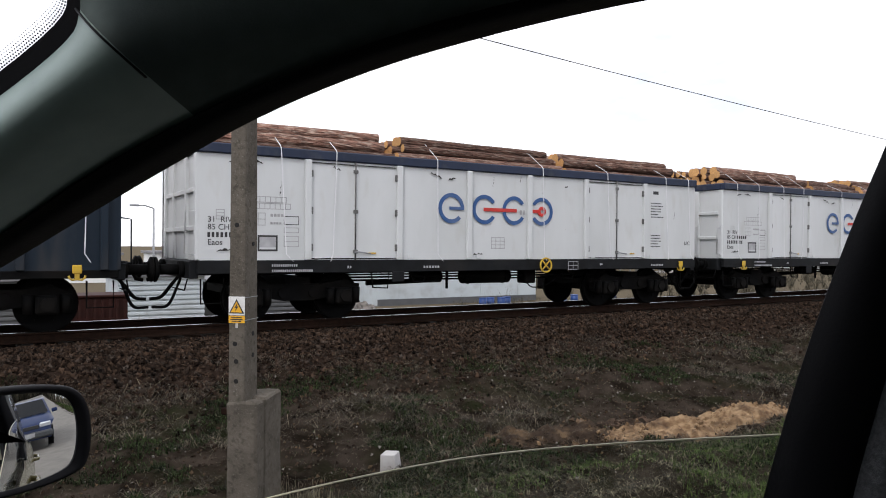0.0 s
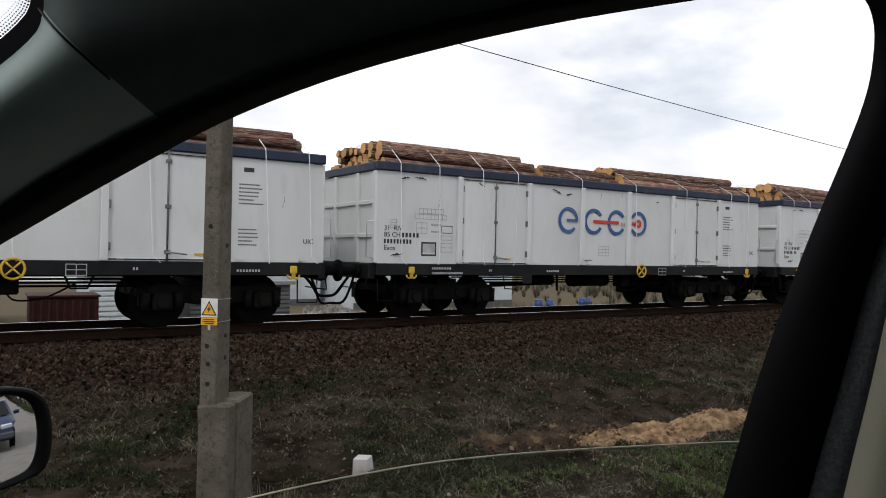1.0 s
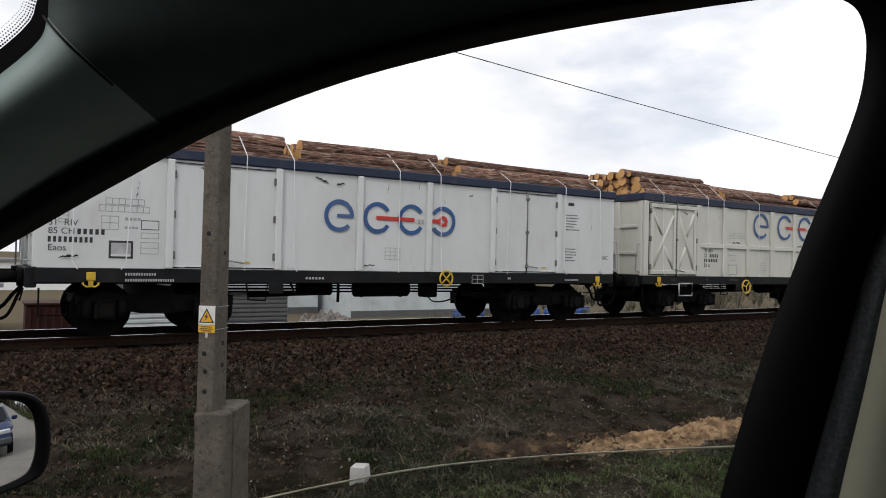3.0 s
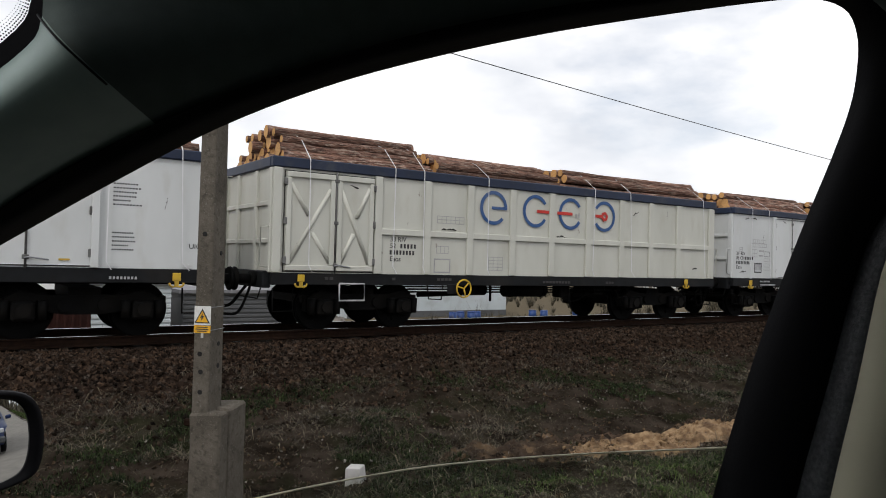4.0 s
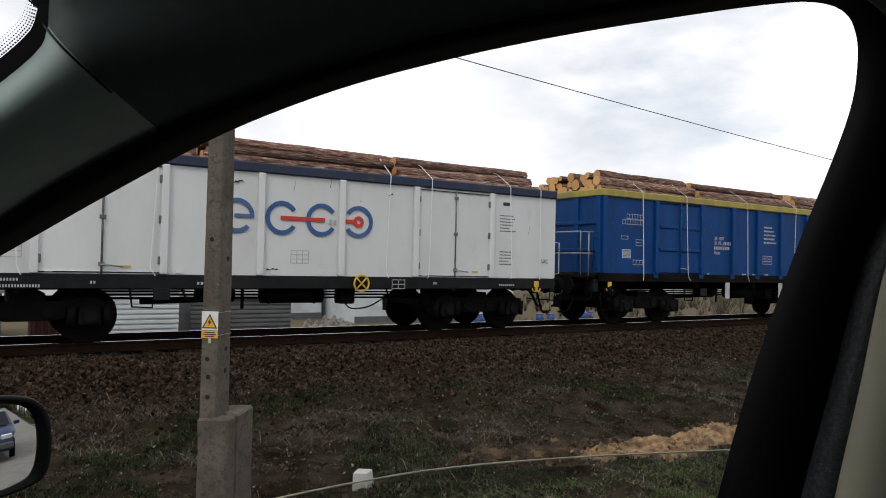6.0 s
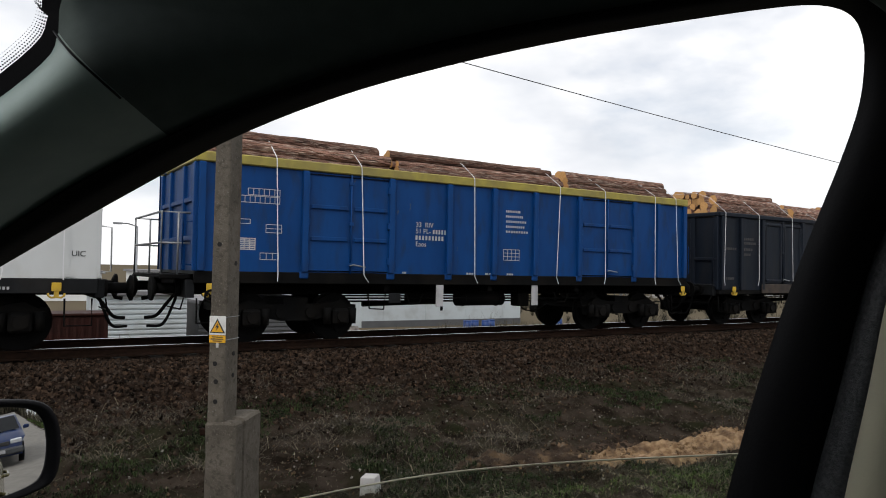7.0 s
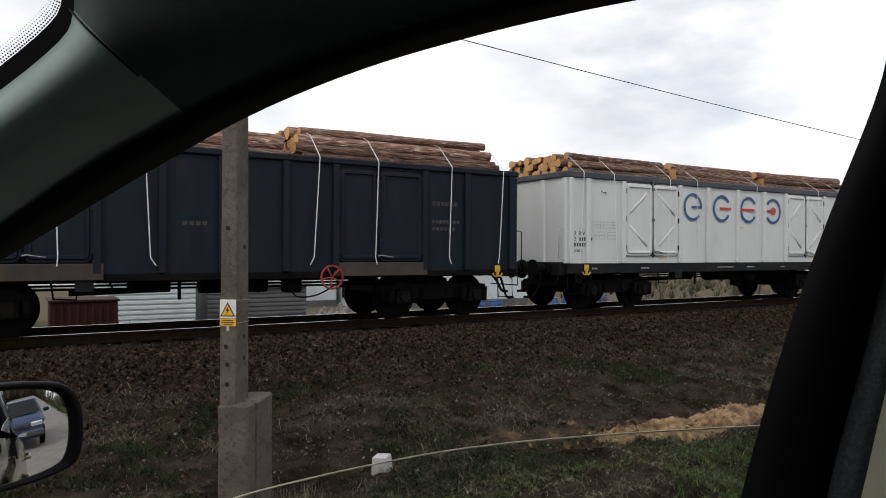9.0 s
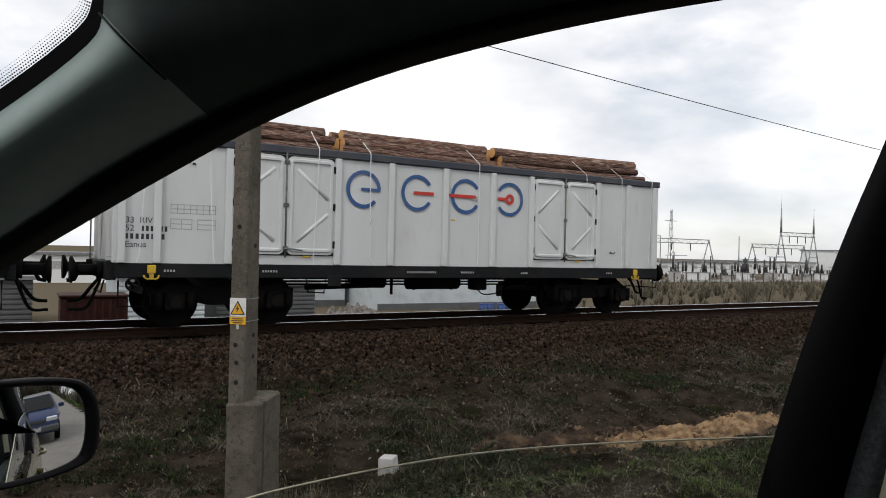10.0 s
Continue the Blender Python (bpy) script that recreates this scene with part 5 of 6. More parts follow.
STEPS = [k / 16 for k in range(17)]


def rounded(f):
    """How far a trim panel swells into the cabin, across its width."""
    if f <= 0 or f >= 1:
        return Vector()
    g = 1 - f
    swell = math.sin(min(1.0, g / 0.42) * math.pi / 2)
    if g > 0.42:
        swell *= 1 - ((g - 0.42) / 0.58) ** 2
    return Vector((0.02, -0.085, -0.010)) * swell


part("pillar_trim", loft(B(), [[p.lerp(q, f) + rounded(f) for p, q in zip(se[:k0 + 1], screen)] for f in STEPS]), M["trim"], car, "grey-green plastic windscreen pillar trim")
# roof side lining from the seam to the rear, then the roof
tail = se[k0:70]
roof_edge = smooth_curve((tuple(screen[-1]), (-0.408, 0.789, 0.280), (-0.404, 0.785, 0.303), (-0.41, 0.765, 0.36), (-0.34, 0.72, 0.40), (-0.2, 0.69, 0.40), (0.0, 0.66, 0.415), (0.25, 0.65, 0.43), (0.7, 0.64, 0.44)), 12)
pick = [roof_edge[round(i * (len(roof_edge) - 1) / (len(tail) - 1))] for i in range(len(tail))]
mids = [[p.lerp(q, f) + rounded(f) * max(0.3, 1 - i / 16) for i, (p, q) in enumerate(zip(tail, pick))] for f in STEPS[1:-1]]
part("roof_side_lining", loft(B(), [[p - Vector((0, 0, 0.0)) for p in tail], *mids, pick]), M["liner"], car, "dark grey roof lining above the window")
part("roof_lining", loft(B(), [[q for q in pick if q.z > 0.35], *[[Vector((q.x, b, c)) for q in pick if q.z > 0.35] for b, c in ((0.45, 0.44), (-0.1, 0.46), (-0.6, 0.43))]]), M["liner"], car)
part("roof_panel", box(B(), -0.35, 2.0, -0.6, 0.80, 0.475, 0.50, 0.01), M["bodypaint"], car)
seam = [p + Vector((-0.003, -0.004, 0)) for p in [m[0] for m in (tail, *mids, pick)]]
part("trim_seam", pipe(B(), seam[5:], 0.0014, 5), M["black"], car)
# windscreen: black ceramic border with dots, then clear glass
inner = [p + Vector((-0.010, -0.004, 0.017)) for p in screen] + [Vector((-0.428, 0.789, 0.280)), Vector((-0.4235, 0.783, 0.302)), Vector((-0.44, 0.76, 0.36))]
border = list(screen) + [Vector((-0.405, 0.791, 0.280)), Vector((-0.399, 0.787, 0.305)), Vector((-0.40, 0.767, 0.365))]
screen_part = part("windscreen_border", loft(B(), [border, inner]), M["black"], car, "black ceramic edge of the windscreen")
bm = B()
for p, q in zip(inner, inner[1:]):
    dots = max(1, round((q - p).length / 0.0034))
    for k in range(dots):
        for ring in range(5):
            c = p.lerp(q, (k + 0.5 * (ring % 2)) / dots) + Vector((-0.0020, -0.0006, 0.0026)) * (ring + 0.6)
            r = 0.0013 - 0.00018 * ring
            bm.faces.new([bm.verts.new(c + Vector((r * math.cos(a), 0, r * math.sin(a)))) for a in (0, 1.05, 2.1, 3.14, 4.19, 5.24)])
part("border_dots", bm, M["black"], screen_part)
part("windscreen_header", box(B(), -0.46, -0.38, -0.58, 0.45, 0.40, 0.45, 0.01), M["liner"], car)
# centre pillar: grained band, beige trim, dark beyond
back = se[70:]
def shifted(pts, da, db, dc=0.0):
    return [p + Vector((da, db, dc)) for p in pts]
band = [p + Vector((0.028 - 0.05 * max(0, min(0.3, p.z + 0.3)), -0.03, 0)) for p in back]
beige0 = [p + Vector((0.006, -0.012, 0)) for p in band]
beige1 = [p + Vector((0.06, -0.035, 0)) for p in band]
pillar = part("centre_pillar", loft(B(), [back, [p.lerp(q, 0.5) - Vector((0, 0.012, 0)) for p, q in zip(back, band)], band]), M["texblack"], car, "grained black centre pillar")
part("pillar_cover", loft(B(), [band, beige0, [p.lerp(q, 0.5) - Vector((0, 0.012, 0)) for p, q in zip(beige0, beige1)], beige1]), M["beige"], car, "beige centre pillar cover")
part("rear_lining", loft(B(), [beige1, shifted(beige1, 0.3, -0.05), shifted(beige1, 1.2, -0.05)]), M["liner"], car)
# half-lowered pane, 4 mm thick
top = smooth_curve(((-0.45, 1.03, -0.42), (-0.31, 1.028, -0.366), (-0.21, 1.025, -0.337), (-0.08, 1.021, -0.307), (0.045, 1.019, -0.285), (0.22, 1.017, -0.267), (0.48, 1.015, -0.250)), 6)
top = [p * 1.06 for p in top]
foot = [Vector((p.x, 1.10, -0.60)) for p in top]
thick = Vector((0, 0.003, 0))


def closed_pane(low, high, depth):
    bm = loft(B(), [low, high, [p + depth for p in high], [p + depth for p in low], low], False)
    bmesh.ops.remove_doubles(bm, verts=bm.verts, dist=1e-5)
    bmesh.ops.holes_fill(bm, edges=bm.edges, sides=8)
    return bm


pane = part("window_pane", closed_pane(foot, top, thick), M["pane"], car, "clear tinted side window, half lowered")
pane.visible_shadow = False
part("pane_edge", pipe(B(), [p + Vector((0, 0.0015, 0.0008)) for p in top], 0.0014, 6), M["beige"], pane, "pale ground upper edge of the glass")
# door and body below the window, seen in the wing mirror
prof = ((1.12, -0.50), (1.135, -0.53), (1.155, -0.66), (1.165, -0.80), (1.15, -0.93), (1.11, -1.00))
def body_rows(a0, a1, n=14):
    rows_ = []
    for i in range(n + 1):
        a = a0 + (a1 - a0) * i / n
        inw = 0.0 if a < 1.3 else 0.16 * ((a - 1.3) / 1.0) ** 2
        rows_.append([Vector((a, b - inw, c + 0.03 * max(0, a - 0.6) * (1 if c > -0.6 else 0.3))) for b, c in prof])
    return rows_
for name, a0, a1 in (("front_door", -0.72, 0.50), ("rear_door", 0.508, 1.45), ("rear_wing", 1.458, 2.35)):
    panel = part(name, loft(B(), body_rows(a0, a1)), M["bodypaint"], car, "glossy silver body panel")
    if name != "rear_wing":
        part("door_handle", pipe(B(), [(a1 - 0.26, 1.14, -0.60), (a1 - 0.24, 1.185, -0.60), (a1 - 0.08, 1.185, -0.595), (a1 - 0.06, 1.14, -0.59)], 0.014, 8), M["bodypaint"], panel)
part("rear_window", loft(B(), [[Vector((a, 1.105 - 0.05 * max(0, a - 0.9), -0.495)), Vector((a, 1.06 - 0.05 * max(0, a - 0.9), -0.2)), Vector((a, 0.93 - 0.05 * max(0, a - 0.9), 0.25))] for a in (0.66, 1.0, 1.45, 1.9)]), M["darkglass"], car)
part("inner_door_panel", box(B(), -0.9, 0.62, 0.93, 1.0, -1.1, -0.52, 0.02), M["liner"], car)
part("cabin_floor", box(B(), -1.2, 2.2, -0.62, 0.95, -1.06, -1.02), M["liner"], car)
part("dashboard", box(B(), -1.3, -0.75, -0.6, 0.9, -0.95, -0.42, 0.05), M["liner"], car)
# next three: unseen panels that shut light out, windowless on far side and rear
part("far_door", box(B(), -1.2, 2.2, -0.66, -0.62, -1.1, 0.44), M["liner"], car)
part("far_roof_rail", box(B(), -0.6, 2.2, -0.66, -0.56, 0.30, 0.47), M["liner"], car)
part("rear_panel", box(B(), 2.1, 2.2, -0.62, 0.9, -1.1, 0.47), M["liner"], car)
part("seat_back", box(B(), 0.25, 0.45, -0.45, 0.05, -0.9, -0.15, 0.05), M["liner"], car)

for a in (-1.60, 1.25):
    for b0, b1, b2 in ((0.86, 1.06, 1.075), (-0.40, -0.63, -0.645)):
        tyre = part("wheel", cyl(B(), (a, b0, -0.875), (a, b1, -0.875), 0.295, n=24), M["black"], car, "black tyre on a silver rim")
        part("rim", cyl(B(), (a, b1, -0.875), (a, b2, -0.875), 0.19, n=18), M["steel"], tyre)
# bonnet, nose, far side and tail
bonnet = [[Vector((a, 0.22 + y * w, z - drop * y * y)) for y in (-1, -0.85, -0.5, 0, 0.5, 0.85, 1)]
          for a, w, z, drop in ((-1.02, 0.84, -0.36, 0.05), (-1.5, 0.83, -0.41, 0.07), (-2.0, 0.80, -0.48, 0.09), (-2.32, 0.74, -0.56, 0.10), (-2.44, 0.70, -0.66, 0.06))]
part("bonnet", loft(B(), bonnet), M["bodypaint"], car, "glossy bonnet")
part("front_bumper", box(B(), -2.52, -2.38, -0.50, 0.94, -1.0, -0.68, 0.05), M["bodypaint"], car)
for b in (-0.30, 0.74):
    part("headlight", box(B(), -2.47, -2.36, b - 0.18, b + 0.18, -0.69, -0.58, 0.02), M["lamp"], car, "clear headlight")
for b0, b1 in ((-0.66, -0.61), (1.03, 1.08)):
    part("front_wing", box(B(), -2.38, -1.92, b0, b1, -0.95, -0.56, 0.02), M["bodypaint"], car)
    part("front_wing", box(B(), -1.92, -1.02, b0, b1, -0.57, -0.44, 0.02), M["bodypaint"], car)
part("far_side_skin", box(B(), -1.25, 2.15, -0.70, -0.664, -1.0, -0.30, 0.012), M["bodypaint"], car, "glossy body panel")
part("tailgate", box(B(), 2.203, 2.34, -0.60, 0.90, -0.95, -0.10, 0.04), M["bodypaint"], car)

# wing mirror
MN = Vector((0.858, -0.507, 0.092)).normalized()
MC = Vector((-0.66, 1.22, -0.315))


def on_mirror(a, c, b=1.17):
    """The point of the mirror's plane that lies behind a point of the housing's outline."""
    p = Vector((a, b, c))
    return p * (MN.dot(MC) / MN.dot(p))


rim_pts = [(-0.86, -0.245), (-0.74, -0.228), (-0.658, -0.221), (-0.612, -0.226), (-0.590, -0.250), (-0.583, -0.297), (-0.590, -0.343), (-0.615, -0.366), (-0.68, -0.392), (-0.76, -0.412), (-0.87, -0.425), (-0.90, -0.33)]
def closed(pts, n=4):
    q = [*pts[-2:], *pts, *pts[:2]]
    return smooth_curve(q, n)[2 * n:-2 * n]
ring = closed([(a, c, 0) for a, c in rim_pts])
def rim_row(scale, back):
    cx, cz = -0.735, -0.322
    out = []
    for p in ring:
        out.append(on_mirror(cx + (p.x - cx) * scale, cz + (p.y - cz) * scale) - MN * back)
    return out
wing = part("wing_mirror", loft(B(), [rim_row(0.86, 0.004), rim_row(0.90, -0.008), rim_row(0.96, -0.010), rim_row(1.0, 0.004), rim_row(1.0, 0.03), rim_row(0.9, 0.08), rim_row(0.6, 0.115), rim_row(0.05, 0.12)]), M["black"], car, "black housing of the door mirror")
rim = rim_row(0.87, 0.0)
hub = sum(rim[:-1], Vector()) / (len(rim) - 1)
part("mirror_glass", loft(B(), [[hub.lerp(p, k / 8) - MN * ((p - hub).length * k / 8) ** 2 / 2.6 for p in rim] for k in range(9)]), M["mirror"], wing, "silvered mirror glass")
part("mirror_arm", box(B(), -0.98, -0.86, 0.98, 1.3, -0.46, -0.38, 0.015), M["black"], car)


# ---- the blue car behind ----
def parked_car(at):
    c = thing("blue_car", "dark blue hatchback waiting on the road behind", "car", at=at)
    prof = ((0.0, 0.30), (0.0, 0.62), (0.12, 0.76), (1.0, 0.92), (1.75, 1.40), (2.1, 1.46), (3.2, 1.42), (3.95, 0.98), (4.05, 0.6), (4.0, 0.3))
    def section(i, a, z):
        half = 0.84 - (0.10 if i in (0, 1, 8, 9) else 0.0) - (0.20 if z > 1.2 else 0.0) - (0.03 if 0.8 < z < 1.0 else 0)
        return [Vector((a, s * half, z)) for s in (-1, -0.7, 0, 0.7, 1)]
    rows_ = [section(i, a, z) for i, (a, z) in enumerate(prof)]
    bm = loft(B(), rows_)
    for s in (0, -1):
        bm.verts.ensure_lookup_table()
        bm.faces.new([bm.verts[i * 5 + (4 if s else 0)] for i in range(len(prof))])
    body = part("body", bm, M["carblue"], c)
    part("windscreen", loft(B(), [[Vector((1.04, y, 0.95)) for y in (-0.72, 0, 0.72)], [Vector((1.70, y * 0.8, 1.385)) for y in (-0.72, 0, 0.72)]]), M["darkglass"], c).location = (-0.02, 0, 0.02)
    for s in (-1, 1):
        part("headlight", box(B(), -0.01, 0.14, s * 0.57 - 0.17, s * 0.57 + 0.17, 0.60, 0.74, 0.03), M["lamp"], body, "clear headlight")
        part("mirror", box(B(), 1.15, 1.27, s * 0.95 - 0.1, s * 0.95 + 0.1, 0.92, 1.04, 0.03), M["carblue"], c)
        for a in (0.75, 3.3):
            wh = part("wheel", cyl(B(), (a, s * 0.66, 0.29), (a, s * 0.83, 0.29), 0.29, n=20), M["black"], c, "black tyre on a steel wheel")
            part("rim", cyl(B(), (a, s * 0.83, 0.29), (a, s * 0.845, 0.29), 0.18, n=14), M["steel"], wh)
    part("grille", box(B(), -0.03, 0.02, -0.38, 0.38, 0.60, 0.70, 0.01), M["ink"], c)
    part("bumper", box(B(), -0.09, 0.05, -0.78, 0.78, 0.34, 0.52, 0.04), M["texblack"], c)
    part("number_plate", box(B(), -0.105, -0.092, -0.26, 0.26, 0.40, 0.50), M["whiteink"], c)
    return c


parked_car(CAR @ pose(7.0, 0.85, -1.175, 0, -2.0, 0))


# ---- the verge, hedge and house along the road behind ----
def beside_road(a0, a1, b0, b1):
    """A place along the road, by its distance behind the car and out from the kerb."""
    a = rng.uniform(a0, a1)
    p = CAR @ Vector((a, 2.5 + verge_shift(a) + rng.uniform(b0, b1), 0))
    return p.x, p.y


blades("roadside_grass", 14000, lambda: beside_road(2.5, 30, 0.0, 3.2), (0.05, 0.16), (0.2, 0.9), 0.012, M["verge"],
       "fresh green grass along the edge of the road")


def house(a, b, turn, label):
    """A small rendered house with a gabled tile roof."""
    h = thing("house", label, "house", "houses along the road", CAR @ pose(a, b, -1.25 + rise(a), 0, 0, turn))
    wall = part("wall", box(B(), -3.5, 3.5, -4.5, 4.5, -0.5, 3.0), M["hall"], h)
    bm = B()
    ends = [[bm.verts.new((x, y, z)) for x, z in ((-3.9, 2.9), (0, 5.6), (3.9, 2.9), (3.9, 2.7), (0, 5.35), (-3.9, 2.7))] for y in (-4.9, 4.9)]
    for i in range(6):
        j = (i + 1) % 6
        bm.faces.new((ends[0][i], ends[0][j], ends[1][j], ends[1][i]))
    for e in ends:
        bm.faces.new((e[0], e[1], e[4], e[5]))
        bm.faces.new((e[1], e[2], e[3], e[4]))
    part("roof", bm, M["brick"], h, "red tiled gable roof")
    for s in (-1, 1):
        gable = B()
        tri = [[gable.verts.new((x, s * 4.5 + d, z)) for x, z in ((-3.5, 3.0), (3.5, 3.0), (0, 5.3))] for d in (-0.1, 0.1)]
        gable.faces.new(tri[0])
        gable.faces.new(tri[1])
        for i in range(3):
            j = (i + 1) % 3
            gable.faces.new((tri[0][i], tri[0][j], tri[1][j], tri[1][i]))
        part("gable", gable, M["hall"], h)
        for y in (-2.4, 2.4):
            part("window", box(B(), s * 3.5 - 0.04, s * 3.5 + 0.04, y - 0.6, y + 0.6, 0.9, 2.2), M["darkglass"], wall)
    for x in (-1.8, 1.8):
        part("window", box(B(), x - 0.55, x + 0.55, -4.54, -4.46, 0.9, 2.2), M["darkglass"], wall)
    return h


house(62, -9.0, 8, "white house with a red tiled roof beside the road")
house(78, 13.5, -6, "pale house with a red tiled roof beside the road")


# ---- beyond the railway ----
def hall(name, x0, x1, y0, y1, z0, z1, paint, label, ribs=0, horizontal=False, roof=True):
    b = thing(name, label, "building")
    part("wall", box(B(), x0, x1, y0, y0 + 0.25, z0, z1), M[paint], b)
    part("wall", box(B(), x0, x1, y1 - 0.25, y1, z0, z1), M[paint], b)
    part("wall", box(B(), x0, x0 + 0.25, y0 + 0.25, y1 - 0.25, z0, z1), M[paint], b)
    part("wall", box(B(), x1 - 0.25, x1, y0 + 0.25, y1 - 0.25, z0, z1), M[paint], b)
    if roof:
        part("roof", box(B(), x0 - 0.2, x1 + 0.2, y0 - 0.2, y1 + 0.2, z1, z1 + 0.15), M["roofing"], b)
    part("plinth", box(B(), x0, x1, y0 - 0.04, y0 - 0.002, z0, z0 + 0.45), M["corrugated"], b)
    if horizontal:
        z = z0 + 0.5
        while z < z1 - 0.1:
            part("cladding_sheet", box(B(), x0, x1, y0 - 0.05, y0 - 0.004, z, z + 0.14, 0.02), M[paint], b)
            z += 0.2
    for k in range(ribs):
        x = x0 + (x1 - x0) * (k + 0.5) / ribs
        part("panel_joint", box(B(), x - 0.05, x + 0.05, y0 - 0.03, y0 - 0.002, z0, z1), M[paint], b)
    return b


hall("warehouse", 18.4, 30.3, 40, 52, -2.1, 1.1, "hall", "long low pale grey-white warehouse behind the track", 4)
hall("white_shed", 12.9, 17.9, 44, 50, -2.1, 0.8, "hall", "plain pale rendered shed behind the track", 1)
hall("grey_shed", 7.3, 11.9, 33, 38, -1.95, -0.15, "corrugated", "low grey shed clad in horizontal sheets", 0, True)
hall("left_shed", -9.0, 0.2, 33, 40, -1.95, 0.1, "corrugated", "grey sheet-clad shed behind the track", 0, True)
hall("white_garage", 3.1, 6.4, 31, 36, -1.95, 0.3, "hall", "small pale garage behind the track", 0, True)
cont = thing("skip_container", "rusty red-brown steel container behind the track", "container")
part("body", box(B(), 0.95, 3.0, 26.8, 28.4, -1.9, -0.22, 0.03), M["container"], cont)
for k in range(9):
    part("rib", box(B(), 1.03 + k * 0.23, 1.11 + k * 0.23, 26.74, 26.8, -1.85, -0.3), M["container"], cont)
part("rim", box(B(), 0.9, 3.05, 26.72, 28.48, -0.22, -0.14, 0.02), M["container"], cont)
stones("rubble_lumps", 420, lambda: (rng.gauss(12.6, 1.3), rng.gauss(28.9, 0.5)), (0.06, 0.22), M["rubble"], "broken lumps of concrete lying round the heap", "rubble")
heap("rubble_heap", 12.6, 30.0, 2.2, 1.0, 1.05, 5.0, M["rubble"], "heap of broken concrete and earth behind the track", 0.0, "rubble heap")
for i, (x, y) in enumerate(((23.4, 36.0), (24.05, 36.2), (24.7, 36.0), (25.3, 36.3), (29.8, 36.5), (30.5, 36.2), (34.0, 37), (34.7, 37.2))):
    d = thing("drum", "blue plastic drum standing on open ground", "drum", "drums beside the warehouse", (x, y, -2.02))
    part("body", cyl(B(), (0, 0, 0), (0, 0, 0.55), 0.24, n=16), M["drum"], d)
    part("lid", cyl(B(), (0, 0, 0.55), (0, 0, 0.59), 0.25, n=16), M["drum"], d)
    part("hoop", cyl(B(), (0, 0, 0.27), (0, 0, 0.31), 0.255, n=16, caps=False), M["drum"], d)

# bare scrub behind the track
def scrub(name, n, spread, h, label, twigs=14, thick=0.014):
    verts, faces = [], []
    for _ in range(n):
        x, y = spread()
        z = ground_z(x, y, False)
        hh = rng.uniform(0.4, 1) * h * (0.5 + noise.noise((x * 0.25, y * 0.2, 4)) ** 2 * 3)
        for _ in range(twigs):
            a, le = rng.uniform(0, 6.28), rng.uniform(0.1, 0.7)
            t = Vector((x + math.cos(a) * hh * le, y + math.sin(a) * hh * le, z + hh * rng.uniform(0.5, 1)))
            p, o = Vector((x, y, z - 0.05)), len(verts)
            sd = Vector((math.sin(a), -math.cos(a), 0)) * thick
            verts.extend([p - sd, p + sd, t])
            faces.append((o, o + 1, o + 2))
    me = bpy.data.meshes.new(name)
    me.from_pydata(verts, [], faces)
    me.materials.append(M["bush"])
    tagged(new(name, me), label, "scrub", kind="stuff")


scrub("near_scrub", 6000, lambda: (rng.uniform(22, 90), rng.uniform(19.8, 38)), 0.95, "bare brown scrub on the low ground behind the track", 9)
scrub("bushes", 420, lambda: (rng.uniform(34, 110), rng.uniform(28, 60)), 2.3, "bare brown bushes on the low ground behind the track", 70)
scrub("far_scrub", 3000, lambda: (rng.uniform(50, 190), rng.uniform(45, 78)), 1.2, "bare brown scrub in front of the substation")

scrub("roadside_bushes", 320, lambda: beside_road(30, 90, 2.0, 12.0), 5.0, "bare brown bushes along the road behind", 60, 0.09)
scrub("far_hedge", 320, lambda: beside_road(68, 95, -30.0, 2.0), 6.0, "bare brown hedge beyond the road", 60, 0.10)


# electrical substation on the horizon
def gantry(x0, x1, y, top, spikes, label):
    g = thing("substation_gantry", label, "gantry", "gantries of the substation")
    for i, x in enumerate((x0, x1)):
        for s in (-1, 1):
            part("leg", cyl(B(), (x + s * 2.6, y, -2.6), (x, y, top), 0.17, 0.12, n=4), M["steel"], g)
        part("tie", cyl(B(), (x - 1.3, y, (top - 2.6) / 2), (x + 1.3, y, (top - 2.6) / 2), 0.07, n=4), M["steel"], g)
        if spikes[i]:
            part("lightning_mast", cyl(B(), (x, y, top), (x, y, top + spikes[i] * 0.6), 0.26, 0.12, n=4), M["steel"], g)
            part("lightning_rod", cyl(B(), (x, y, top + spikes[i] * 0.6), (x, y, top + spikes[i]), 0.05, 0.02, n=4), M["steel"], g)
    bm = B()
    for z in (top, top - 0.7):
        for d in (-0.35, 0.35):
            cyl(bm, (x0, y + d, z), (x1, y + d, z), 0.06, n=4)
    n = int((x1 - x0) / 0.9)
    for k in range(n):
        a, b2 = x0 + (x1 - x0) * k / n, x0 + (x1 - x0) * (k + 1) / n
        cyl(bm, (a, y - 0.35, top if k % 2 else top - 0.7), (b2, y - 0.35, top - 0.7 if k % 2 else top), 0.04, n=4)
    part("lattice_beam", bm, M["steel"], g)
    for k in range(3):
        x = x0 + (x1 - x0) * (k + 1) / 4
        part("insulator_string", cyl(B(), (x, y, top - 0.7), (x, y, top - 2.0), 0.09, n=6), M["ink"], g)
    return g


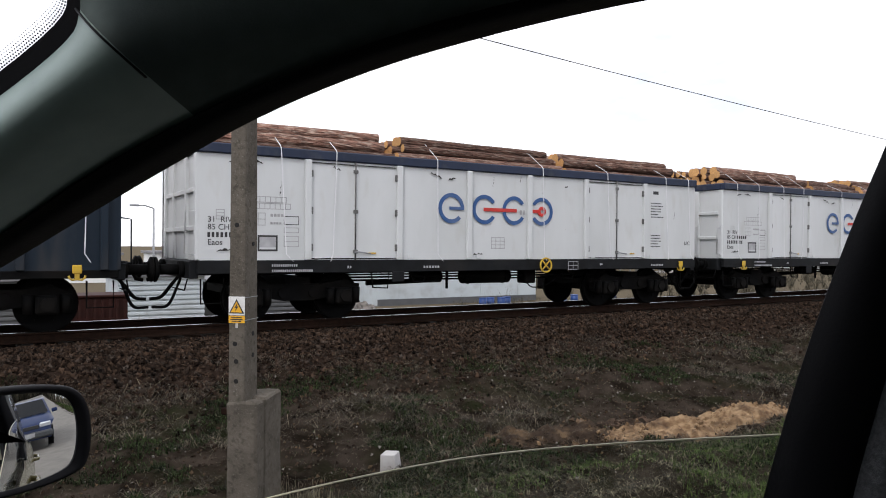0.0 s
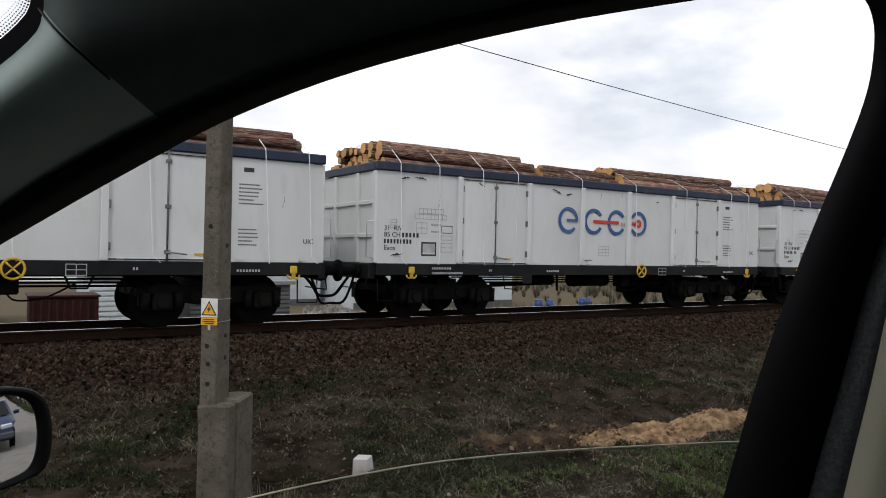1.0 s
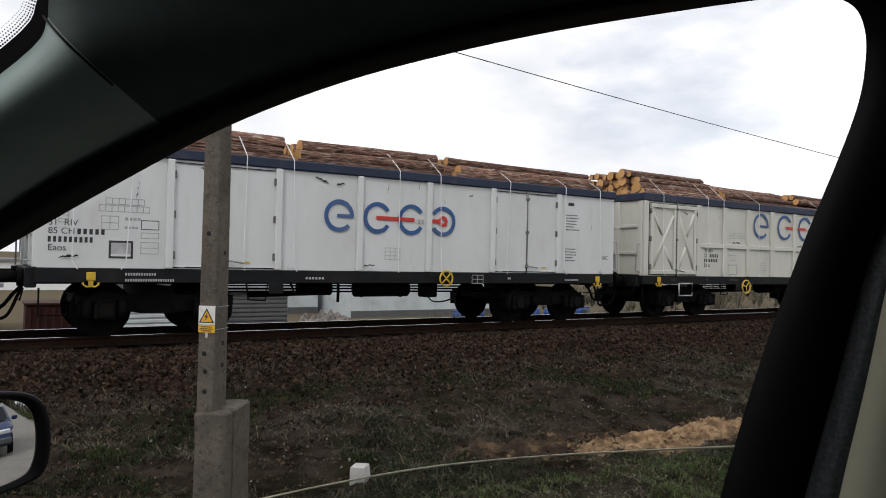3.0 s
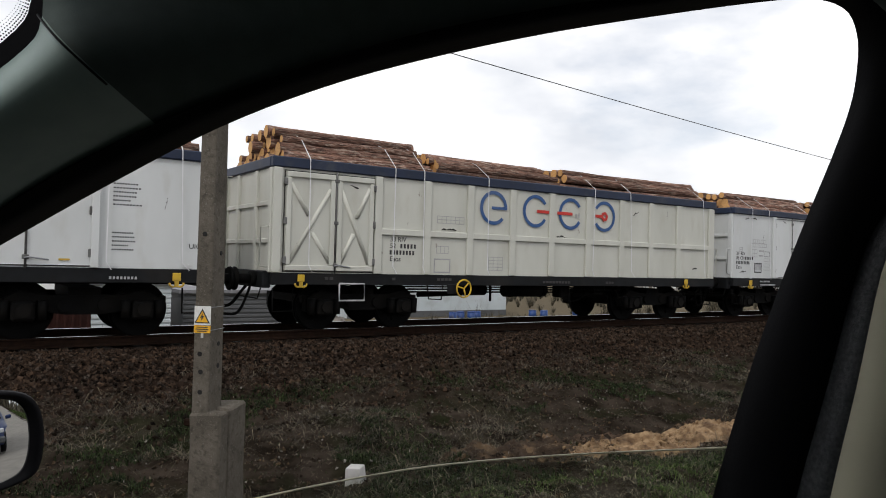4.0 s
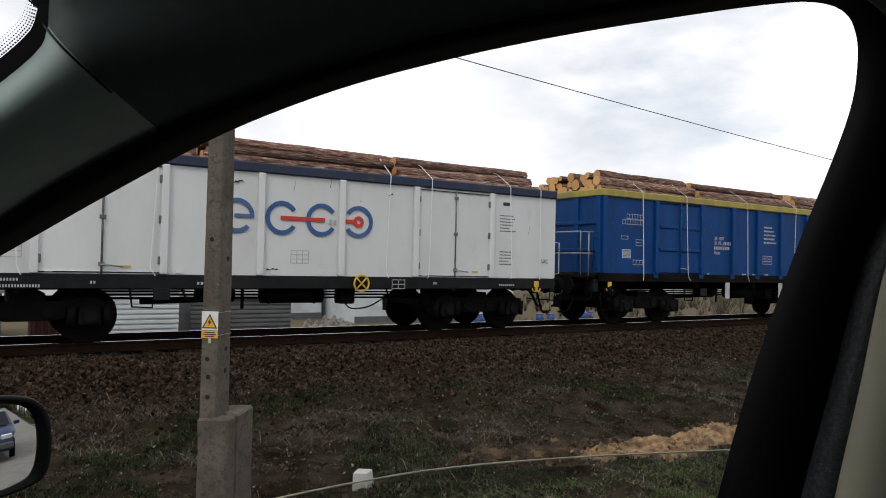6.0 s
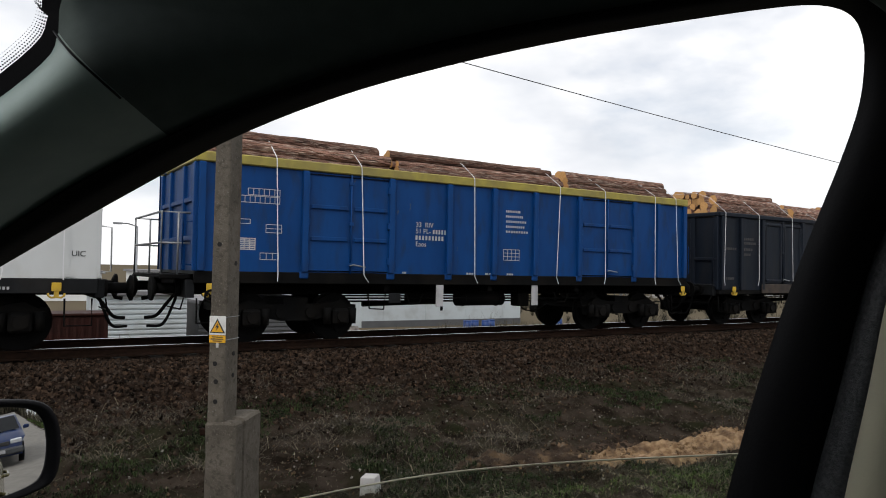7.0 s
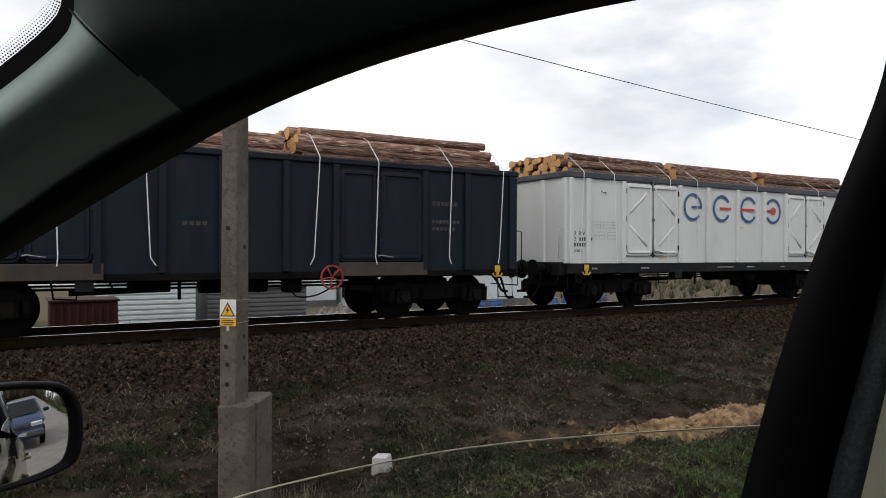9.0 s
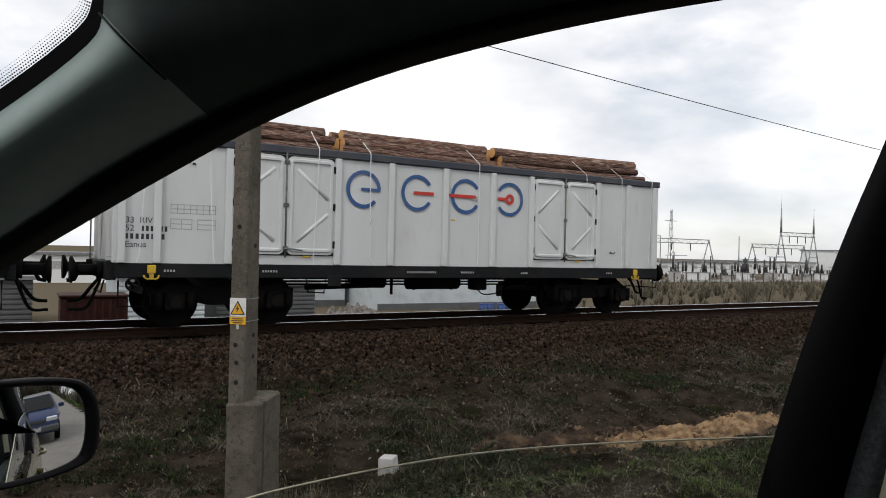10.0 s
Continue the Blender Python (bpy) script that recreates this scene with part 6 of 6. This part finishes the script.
gantry(88, 106.8, 90, 4.9, (0, 0), "grey steel lattice gantry of a substation")
gantry(121.5, 137.5, 92, 4.6, (0, 0), "grey steel lattice gantry of a substation")
gantry(127.3, 137.6, 90, 7.0, (7.5, 5), "tall grey steel gantry with lightning masts")
mast = thing("lattice_mast", "distant grey lattice mast", "mast")
for s, q in ((-1, -1), (1, -1), (1, 1), (-1, 1)):
    part("leg", cyl(B(), (135 + s * 0.55, 125 + q * 0.55, -2.4), (135 + s * 0.15, 125 + q * 0.15, 13), 0.07, n=4), M["steel"], mast)
for z in range(0, 13, 2):
    k = 0.48 - 0.026 * z
    part("brace", pipe(B(), [(135 - k, 125 - k, z), (135 + k, 125 - k, z + 1.4), (135 + k, 125 + k, z), (135 - k, 125 + k, z + 1.4), (135 - k, 125 - k, z)], 0.05, 4), M["steel"], mast)
part("cross_arm", cyl(B(), (133, 125, 10.5), (137, 125, 10.5), 0.08, n=4), M["steel"], mast)
for x, y, top in ((112.5, 88, 5.8), (118, 95, -0.4), (96, 88, 2.6)):
    p = thing("slim_pole", "slim grey pole in the substation", "pole", "slim poles of the substation")
    part("shaft", cyl(B(), (x, y, -2.5), (x, y, top), 0.13, 0.08, n=6), M["steel"], p)
for k in range(140):
    x, y = 84 + k * 0.5 + rng.uniform(-0.5, 0.5), rng.uniform(80, 90)
    hgt = rng.choice((1.5, 2.2, 2.8, 3.4, 4.2)) + rng.uniform(-0.3, 0.3)
    e = thing("insulator_post", "dark insulator post on a steel stand in the substation", "insulator", "insulator posts of the substation", (x, y, -2.4))
    part("stand", cyl(B(), (0, 0, 0), (0, 0, hgt * 0.5), 0.1, n=5), M["steel"], e)
    part("insulator", cyl(B(), (0, 0, hgt * 0.5), (0, 0, hgt), rng.uniform(0.12, 0.28), 0.12, n=7), M["ink"], e)
    if k % 3 == 0:
        part("busbar", cyl(B(), (-1.8, 0, hgt), (3.2, 0, hgt), 0.05, n=4), M["steel"], e)
fence = thing("substation_fence", "pale concrete fence round the substation", "fence")
for k in range(26):
    part("panel", box(B(), 80 + k * 2.6, 82.45 + k * 2.6, 78, 78.1, -2.6, -1.75), M["marker"], fence)
    part("post", box(B(), 79.9 + k * 2.6, 80.0 + k * 2.6, 77.95, 78.15, -2.6, -0.7), M["concrete"], fence)
for x0, x1, y, top in ((70, 108, 112, 0.2), (112, 148, 116, 0.5), (190, 214, 118, 4.4), (152, 188, 122, 0.9), (-70, 8, 78, 0.55), (12, 44, 82, 0.7)):
    h2 = thing("distant_building", "distant pale industrial building with rows of windows", "building", "buildings on the horizon")
    part("wall", box(B(), x0, x1, y, y + 10, -2.6, top), M["pale"], h2)
    part("roof", box(B(), x0 - 0.3, x1 + 0.3, y - 0.3, y + 10.3, top, top + 0.25), M["roofing"], h2)
    for k in range(int((x1 - x0) / 3.2)):
        part("window", box(B(), x0 + 1 + k * 3.2, x0 + 2.8 + k * 3.2, y - 0.06, y - 0.004, top - 1.3, top - 0.6), M["faint"], h2)
for k in range(16):
    cab = thing("switchgear_cabinet", "pale steel switchgear cabinet in the substation", "cabinet", "cabinets of the substation", (88 + k * 3.7 + rng.uniform(-1, 1), 79.5 + rng.uniform(0, 3), -2.5))
    wd, ht = rng.uniform(0.5, 1.3), rng.uniform(1.0, 2.0)
    part("body", box(B(), -wd, wd, -0.4, 0.4, 0.3, ht, 0.03), M["pale"] if k % 3 else M["marker"], cab)
    part("roof", box(B(), -wd - 0.08, wd + 0.08, -0.5, 0.5, ht + 0.002, ht + 0.08), M["roofing"], cab)
    part("base", box(B(), -wd, wd, -0.38, 0.38, -0.1, 0.298), M["concrete"], cab)
lampost = thing("street_lamp", "slim distant street lamp", "lamp post")
part("post", cyl(B(), (6.4, 45, -2.1), (6.4, 45, 3.7), 0.08, 0.05, n=8), M["steel"], lampost)
part("arm", pipe(B(), [(6.4, 45, 3.7), (5.9, 45, 3.85), (5.5, 45, 3.85)], 0.04, 6), M["steel"], lampost)
part("head", box(B(), 5.1, 5.6, 44.9, 45.1, 3.78, 3.9, 0.02), M["steel"], lampost)


def motions():
    """The train rolls by at a steady pace; its wheels turn."""
    for wg, c0, _, load in TRAIN:
        rows_ = [(t, LOCAL(t, c0)) for t in (0, 2.5, 5, 7.5, 10)]
        walk(wg, rows_)
        walk(load, rows_)
        for bg in wg.children:
            if not bg.name.startswith("bogie"):
                continue
            for ws in bg.children:
                if ws.name.startswith("wheelset"):
                    x = ws.matrix_basis.translation.x
                    walk(ws, [(k / 15, pose(x, 0, 0.46, 0, -math.degrees(SPEED * k / 15 / 0.46), 0)) for k in range(151)])


motions()
